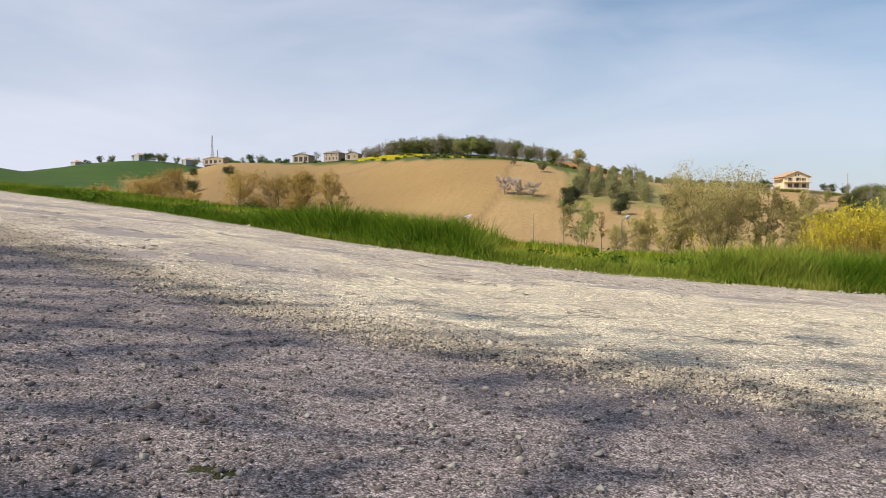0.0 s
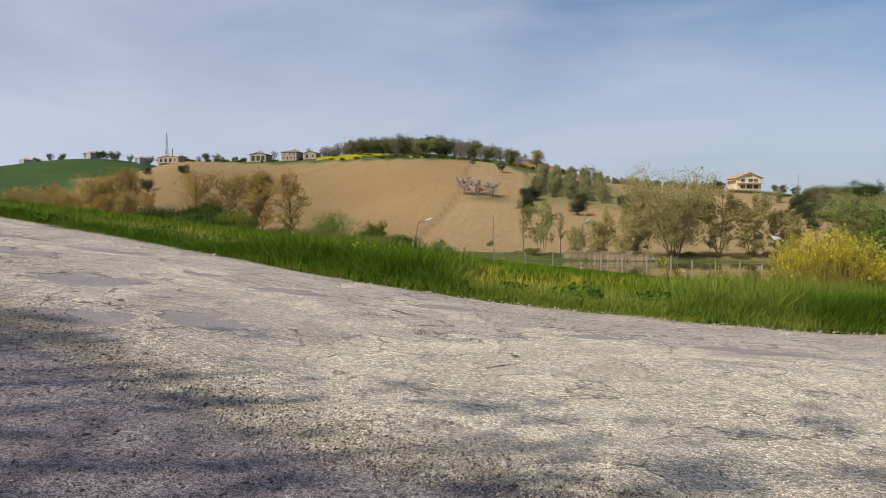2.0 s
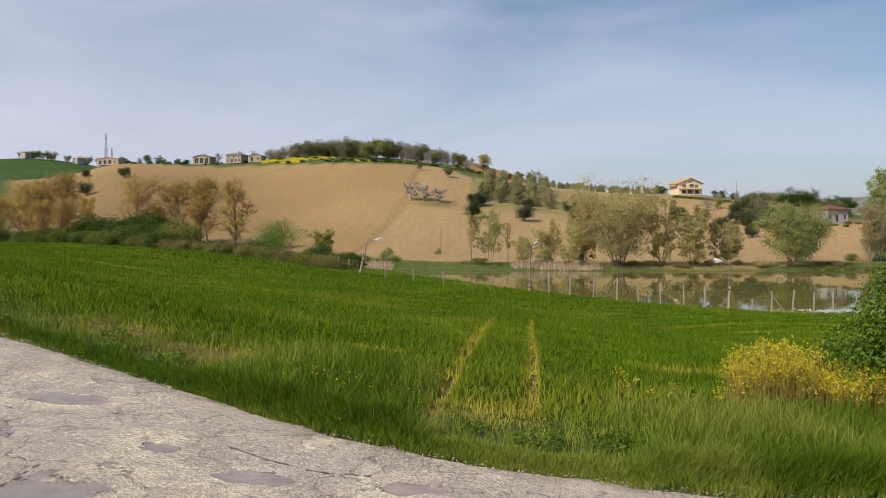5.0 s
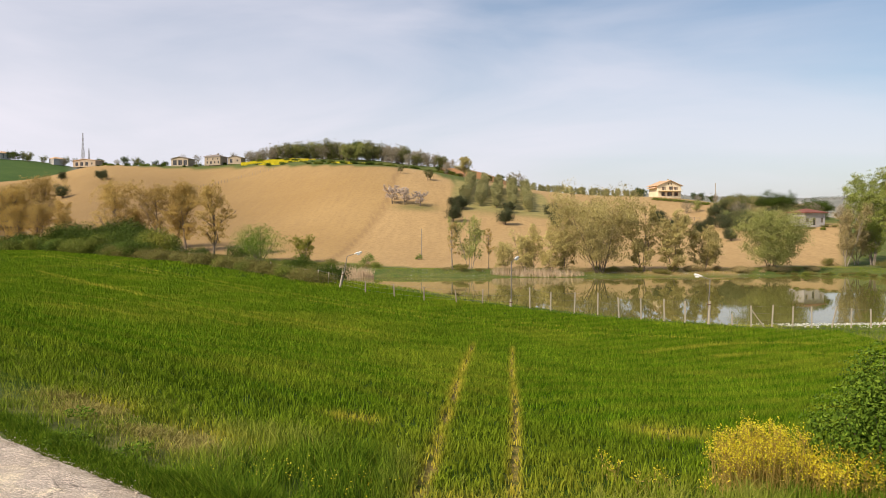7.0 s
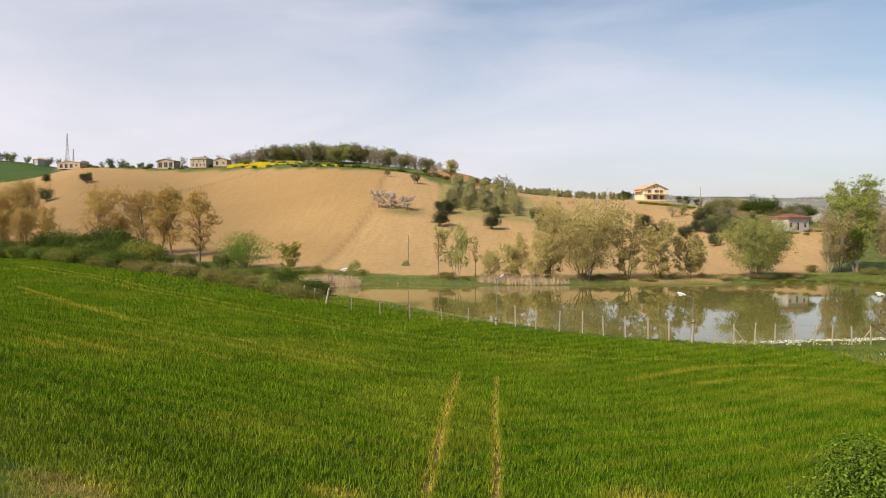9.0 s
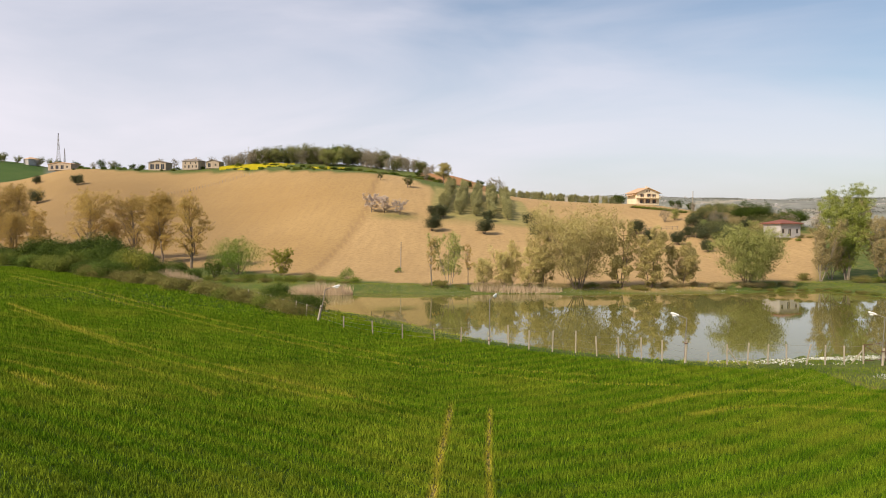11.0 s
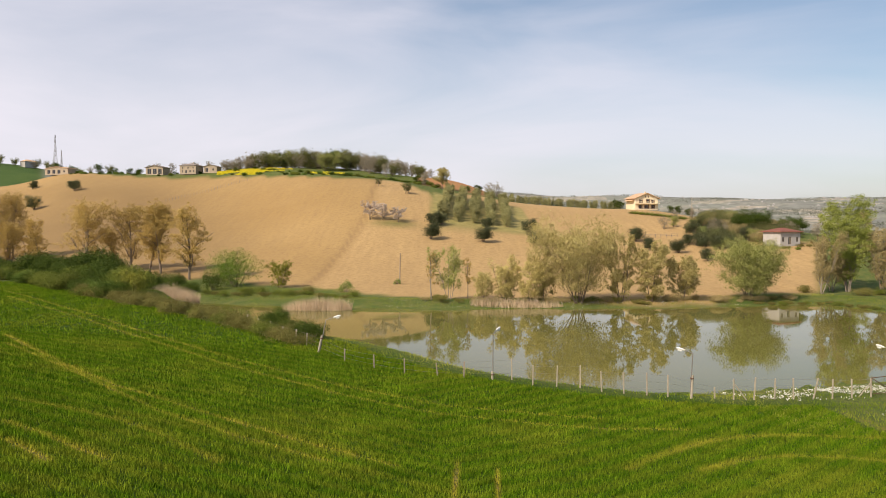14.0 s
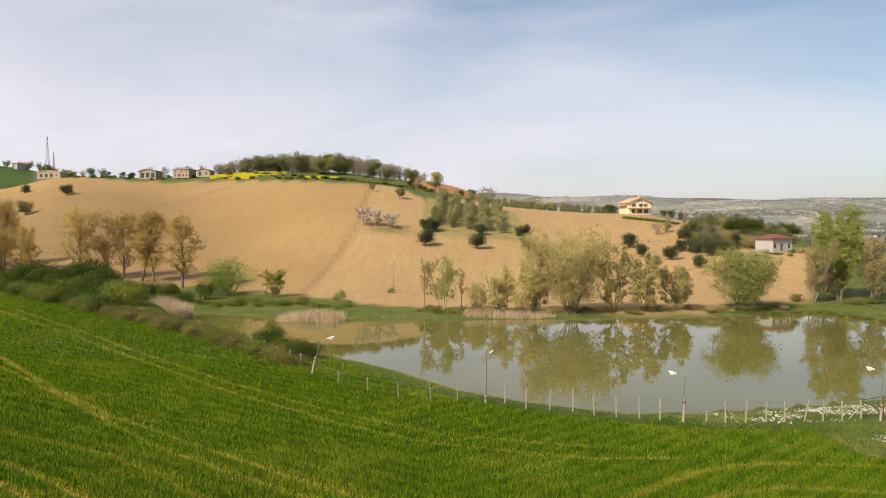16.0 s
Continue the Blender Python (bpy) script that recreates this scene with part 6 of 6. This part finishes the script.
def lamp_post(label, x, y, tall, turn, lean=(0, 0), stub=1.5):
    """A pond lamp: concrete stub, steel tube, short arm, white lamp head. turn: the arm's heading."""
    ob = thing("lamp_post", label, "lamp post", "pond lamps", on_land(x, y), turn)
    a = radians(-turn)
    lx, ly = math.cos(a) * lean[0] - math.sin(a) * lean[1], math.sin(a) * lean[0] + math.cos(a) * lean[1]
    at = lambda z, r=0.0: (lx * z + r, ly * z, z)
    part("stub", tube(bmesh.new(), [at(-0.4), at(stub)], [0.11, 0.09], 8), M["concrete"], ob, "pale concrete stub")
    part("pole", tube(bmesh.new(), [at(0.3, 0.1), at(tall, 0.1)], [0.045, 0.04], 8), M["steel"], ob)
    part("clamp", tube(bmesh.new(), [at(stub - 0.3, 0.05), at(stub - 0.22, 0.05)], [0.17, 0.17], 8), M["rust"], ob)
    arm = part("arm", tube(bmesh.new(), [at(tall - 0.02, 0.1), at(tall + 0.12, 0.5), at(tall + 0.25, 0.85)], [0.035, 0.03, 0.03], 6), M["steel"], ob)
    bm = tube(bmesh.new(), [at(tall + 0.2, 0.72), at(tall + 0.27, 0.95), at(tall + 0.36, 1.3), at(tall + 0.38, 1.42)], [0.045, 0.095, 0.1, 0.05], 8)
    head = part("lamp_head", bm, M["lamp"], ob, "white enamel lamp head")
    part("lens", tube(bmesh.new(), [at(tall + 0.14, 1.0), at(tall + 0.2, 1.3)], [0.07, 0.08], 8), M["lamp"], head)


lamp_post("leaning lamp post with white head at the pond's edge", -12.3, 76.3, 3.1, 8, (0.2, 0), 1.6)
lamp_post("slim steel lamp post with white head by the pond fence", 3.7, 68, 3.9, 60, (0, 0), 0.7)
lamp_post("steel lamp post on concrete stub by the pond fence", 19.9, 66.3, 3.7, 160, (0.05, 0), 1.9)
lamp_post("steel lamp post beside the pond gate", 37.9, 69.5, 4.2, 155, (0.06, 0))
gate = thing("metal_gate", "rusty steel gate with diagonal braces in the pond fence", "gate", "", on_land(36.6, 70.2, 0.02))
for name, a, b in (("top_bar", (0, 0, 1.65), (4.9, 1.7, 1.8)), ("bottom_bar", (0, 0, 0.25), (4.9, 1.7, 0.3)), ("upright", (0.05, 0, 0.1), (0.05, 0, 1.7)), ("upright", (2.4, 0.85, 0.1), (2.4, 0.85, 1.75)),
                   ("upright", (4.85, 1.7, 0.1), (4.85, 1.7, 1.85)), ("brace", (0.1, 0, 1.6), (2.3, 0.85, 0.35)), ("brace", (2.5, 0.85, 0.35), (4.8, 1.7, 1.7)), ("brace", (3.4, 1.2, 1.6), (4.2, 1.5, 0.3))):
    part(name, tube(bmesh.new(), [a, b], [0.035, 0.035], 6), M["rust"], gate)

# ---- mustard, shrub and flowers by the road ----
rng = np.random.default_rng(19)


def mustard(label, cx, cy, rx, ry, stalks, tall, seed, group="mustard clumps"):
    """Flowering mustard: thin branching stalks topped with small yellow blossoms."""
    rng = np.random.default_rng(seed)
    a, r = rng.uniform(0, 6.28, stalks), np.sqrt(rng.uniform(0, 1, stalks))
    x, y = rx * r * np.cos(a), ry * r * np.sin(a)
    h = tall * (1.05 - 0.3 * r ** 2) * rng.uniform(0.62, 1.18, stalks)
    z0 = ground_z(cx, cy)
    ob = thing("mustard_plant", label, "wildflower", group, (cx, cy, z0))
    verts, quads, base, spots = [], [], 0, []
    for k in range(stalks):
        lean = rng.normal(0, 0.09, 2)
        z = ground_z(cx + x[k], cy + y[k]) - z0 if stalks < 60 else 0.0
        top = np.array([x[k] + lean[0] * h[k], y[k] + lean[1] * h[k], z + h[k]])
        foot = np.array([x[k], y[k], z - 0.15])
        p = np.array([foot, (foot + top) / 2 + rng.normal(0, 0.02, 3), top])
        v, q = tube_arrays(p, [0.007, 0.005, 0.003], 3, base)
        verts.append(v), quads.append(q)
        base += len(v)
        for b in range(5):
            f = rng.uniform(0.62, 0.97)
            s = foot + (top - foot) * f
            e = s + np.array([*rng.normal(0, 0.08, 2), rng.uniform(0.06, 0.2)])
            v, q = tube_arrays(np.array([s, e]), [0.004, 0.002], 3, base)
            verts.append(v), quads.append(q)
            base += len(v)
            spots.append(e)
        spots.append(top)
    part_mesh("stalk", mesh_from("stalk", np.concatenate(verts), np.concatenate(quads), M["stalk"]), ob)["kind"] = "stuff"
    spots = np.array(spots)
    at = np.repeat(spots, 6, 0) + rng.normal(size=(6 * len(spots), 3)) * np.array([0.018, 0.018, 0.03])
    part_mesh("flower_head", mesh_from("flower_head", *leaf_arrays(rng, at, 0.023, 1.0, 0.9), M["mustard"]), ob, "small bright yellow blossoms")["kind"] = "stuff"
    low = np.stack([rx * 0.95 * np.cos(a), ry * 0.95 * np.sin(a), 0 * a], -1) * r[:, None]
    low = np.repeat(low, 12, 0) + np.stack([rng.normal(0, 0.08, 12 * stalks), rng.normal(0, 0.08, 12 * stalks), rng.uniform(0, 0.62, 12 * stalks) * np.repeat(h, 12)], -1)
    part_mesh("stem_foliage", mesh_from("stem_foliage", *leaf_arrays(rng, low, 0.085, 2.5, 0.14), M["stalk"]), ob, "thin stems and leaves drying to straw")["kind"] = "stuff"


mustard("large clump of yellow flowering mustard on the verge", 5.25, 13.2, 0.9, 0.55, 260, 0.92, 1)
mustard("yellow flowering mustard beside the dark shrub", 6.5, 12.9, 0.7, 0.45, 130, 0.7, 2)
mustard("small yellow mustard plant in the grass", 7.5, 12.3, 0.7, 0.4, 70, 0.55, 3)
for i, (x, y) in enumerate(((3.3, 12.6), (2.6, 13.2), (4.2, 12.2))):
    mustard("few yellow wildflowers among verge grass", x, y, 0.3, 0.2, 3, 0.42, 30 + i, "verge wildflowers")
planted("elder_shrub", bush_meshes(350, 2.45, 2.65, 30000, 0.07, "leaf_elder", 1.6, "bark", 26, 0.5), "dense glossy dark-green shrub beside the mustard", "shrub", 7.3, 13.3, names=("trunk", "crown"))
planted("elder_shrub", bush_meshes(351, 1.9, 1.9, 16000, 0.06, "leaf_elder", 1.3, "bark", 14, 0.5), "fresh green shoots of a verge shrub", "shrub", 8.8, 13.2, names=("trunk", "crown"))


def weed_clump(x, y, seed, size):
    """Broad dark leaves in a low rosette."""
    rng = np.random.default_rng(seed)
    n = 190
    a, r = rng.uniform(0, 6.28, n), np.sqrt(rng.uniform(0.02, 1, n)) * 0.32
    at = np.stack([r * np.cos(a), r * np.sin(a), 0.03 + 0.2 * rng.uniform(0.1, 1, n) * (1.2 - 2 * r)], -1)
    ob = thing("dock_weed", "dark broad-leaved dock plant in the verge grass", "weed", "verge docks", (x, y, ground_z(x, y)), 0, size)
    part_mesh("foliage", mesh_from("foliage", *leaf_arrays(rng, at, 0.075, 0.8, 0.4), M["leaf_elder"]), ob)


rng = np.random.default_rng(61)
for i in range(16):
    x = rng.uniform(-9, 7)
    y = np.interp(x, EDGE[:, 0], EDGE[:, 1]) + rng.uniform(0.35, 1.9)
    weed_clump(x, y, 700 + i, rng.uniform(0.55, 1.15))


def pebble(label, x, y, size, seed, material):
    """One loose stone lying on the road."""
    rng = np.random.default_rng(seed)
    bm = bmesh.new()
    bmesh.ops.create_icosphere(bm, subdivisions=2, radius=1.0)
    cut = rng.normal(size=(9, 3))
    cut /= np.linalg.norm(cut, axis=1, keepdims=True)
    for v in bm.verts:
        d = np.array(v.co)
        k = 1.0 / max(1.0, float((cut @ d).max()) / 0.78)
        v.co = (d[0] * k * size, d[1] * k * size * 0.8, d[2] * k * size * 0.6)
    me = bpy.data.meshes.new("pebble")
    bm.to_mesh(me)
    bm.free()
    me.materials.append(material)
    ob = new("pebble", me)
    ob.matrix_world = pose(x, y, ground_z(x, y) + float(road_lift(np.array([x]), np.array([y]))[0][0]) + 0.3 * size, 0, 0, 40 * seed)
    tagged(ob, label, "stone", "loose stones on the road")


for i, (x, y, s) in enumerate(((0.69, 0.97, 0.013), (0.93, 1.77, 0.017), (0.53, 1.65, 0.014), (0.70, 1.69, 0.012), (0.76, 1.74, 0.011), (0.72, 1.76, 0.009), (0.19, 0.635, 0.011), (0.60, 1.62, 0.012), (1.0, 1.55, 0.013), (0.42, 1.2, 0.008), (0.86, 1.2, 0.008))):
    pebble("small sharp pale stone lying on the asphalt", x, y, s, i + 1, M["chip" if i % 3 else "stone"])


def daisies(label, n, seed, x0, x1, y0, y1, keep):
    rng = np.random.default_rng(seed)
    x, y = rng.uniform(x0, x1, n), rng.uniform(y0, y1, n)
    m = keep(x, y) * rng.uniform(0.6, 1.4, n) > 0.5
    x, y = x[m], y[m]
    at = np.stack([x, y, height(x, y) + rng.uniform(0.12, 0.3, len(x))], -1)
    tagged(new("daisies", mesh_from("daisies", *leaf_arrays(rng, at, 0.13, 0.3, 0.95), M["daisy"])), label, "flowers", kind="stuff")


daisies("drift of small white flowers on the pond bank", 10000, 3, 24.5, 50, 67, 80, lambda x, y: smooth((pond_distance(x, y) - 1) / 3) * smooth((14 - pond_distance(x, y)) / 4) * (0.0 + 0.9 * fbm(x, y, 2.5, 91)))
daisies("patch of white flowers beside the pond gate", 5000, 4, 33, 46, 58, 66, lambda x, y: np.exp(-(np.hypot((x - 38) / 5, (y - 62) / 2.2)) ** 2) + 0.3 * (fbm(x, y, 1.5, 92) - 0.5))
daisies("white flecks of flowers along the far bank", 2500, 5, -12, 60, 146, 160, lambda x, y: smooth((3.5 - np.abs(pond_distance(x, y) - 3)) / 2) * (0.1 + fbm(x, y, 6, 93)))

rng = np.random.default_rng(67)
x, y = rng.normal(-1.9, 0.9, 110), rng.normal(11.1, 0.35, 110)
at = np.stack([x, y, height(x, y) + rng.uniform(0.22, 0.4, 110)], -1)
tagged(new("buttercups", mesh_from("buttercups", *leaf_arrays(rng, np.repeat(at, 2, 0), 0.021, 0.3, 0.95), M["mustard"])), "tiny yellow buttercups scattered in verge grass", "flowers", kind="stuff")

# far villages on the plain and hills
n = 1300
rng = np.random.default_rng(23)
y = 900 + 2900 * rng.beta(1.3, 1.0, n)
x = y * rng.uniform(0.08, 0.66, n)
near_town = rng.uniform(0, 1, n) < 0.3
x, y = np.where(near_town, y * 0.55 + rng.normal(0, 60, n), x), np.where(near_town, 1300 + rng.normal(0, 180, n), y)
s = rng.uniform(1.3, 3.0, n) * (0.6 + y / 4500)
z = height(x, y)
c = np.array([(-1, -1, 0), (1, -1, 0), (1, 1, 0), (-1, 1, 0), (-1, -1, 1), (1, -1, 1), (1, 1, 1), (-1, 1, 1), (0, -1, 1.5), (0, 1, 1.5)], float)
v = np.stack([x, y, z], -1)[:, None] + c[None] * np.stack([s, 0.7 * s, 0.9 * s], -1)[:, None]
f = np.array([(0, 1, 5), (0, 5, 4), (1, 2, 6), (1, 6, 5), (2, 3, 7), (2, 7, 6), (3, 0, 4), (3, 4, 7), (4, 5, 8), (6, 7, 9), (5, 6, 9), (5, 9, 8), (7, 4, 8), (7, 8, 9)])
tagged(new("far_village", mesh_from("far_village", v.reshape(-1, 3), (f[None] + 10 * np.arange(n)[:, None, None]).reshape(-1, 3), M["white_wall"])), "pale houses scattered over the far plain and hills", "village", kind="stuff")
# far hedgerows and woods, their leaves tinted pale grey for haze
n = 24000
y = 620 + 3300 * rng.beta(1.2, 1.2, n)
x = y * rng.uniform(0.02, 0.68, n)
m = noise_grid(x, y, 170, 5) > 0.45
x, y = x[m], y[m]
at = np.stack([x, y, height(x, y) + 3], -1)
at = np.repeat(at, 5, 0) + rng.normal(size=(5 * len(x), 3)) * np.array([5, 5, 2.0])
tagged(new("far_woods", mesh_from("far_woods", *leaf_arrays(rng, at, 3.2, 0.8, 0.8), M["leaf_far_hazed"])), "hedgerows and woods on the far plain, coloured pale grey for haze", "trees", kind="stuff")

# roadside trees that shade the near asphalt
for i, (x, y, s) in enumerate(((-7.4, -4.6, 1.0), (-4.2, -5.5, 0.95), (-10.5, -3.85, 1.0), (-2.8, -7.0, 0.8))):
    planted("roadside_tree", tree_meshes(600 + i, 8.5, 6.5, 1, 0.3, 1500, 0.2, 0.9, "bark", "leaf_green", 10, 5, 0.02, 0.6, 0.1, 2.4, dense=0.72), "leafy roadside tree casting dappled shade on the asphalt", "tree", x, y, "roadside trees", 90 * i, s)
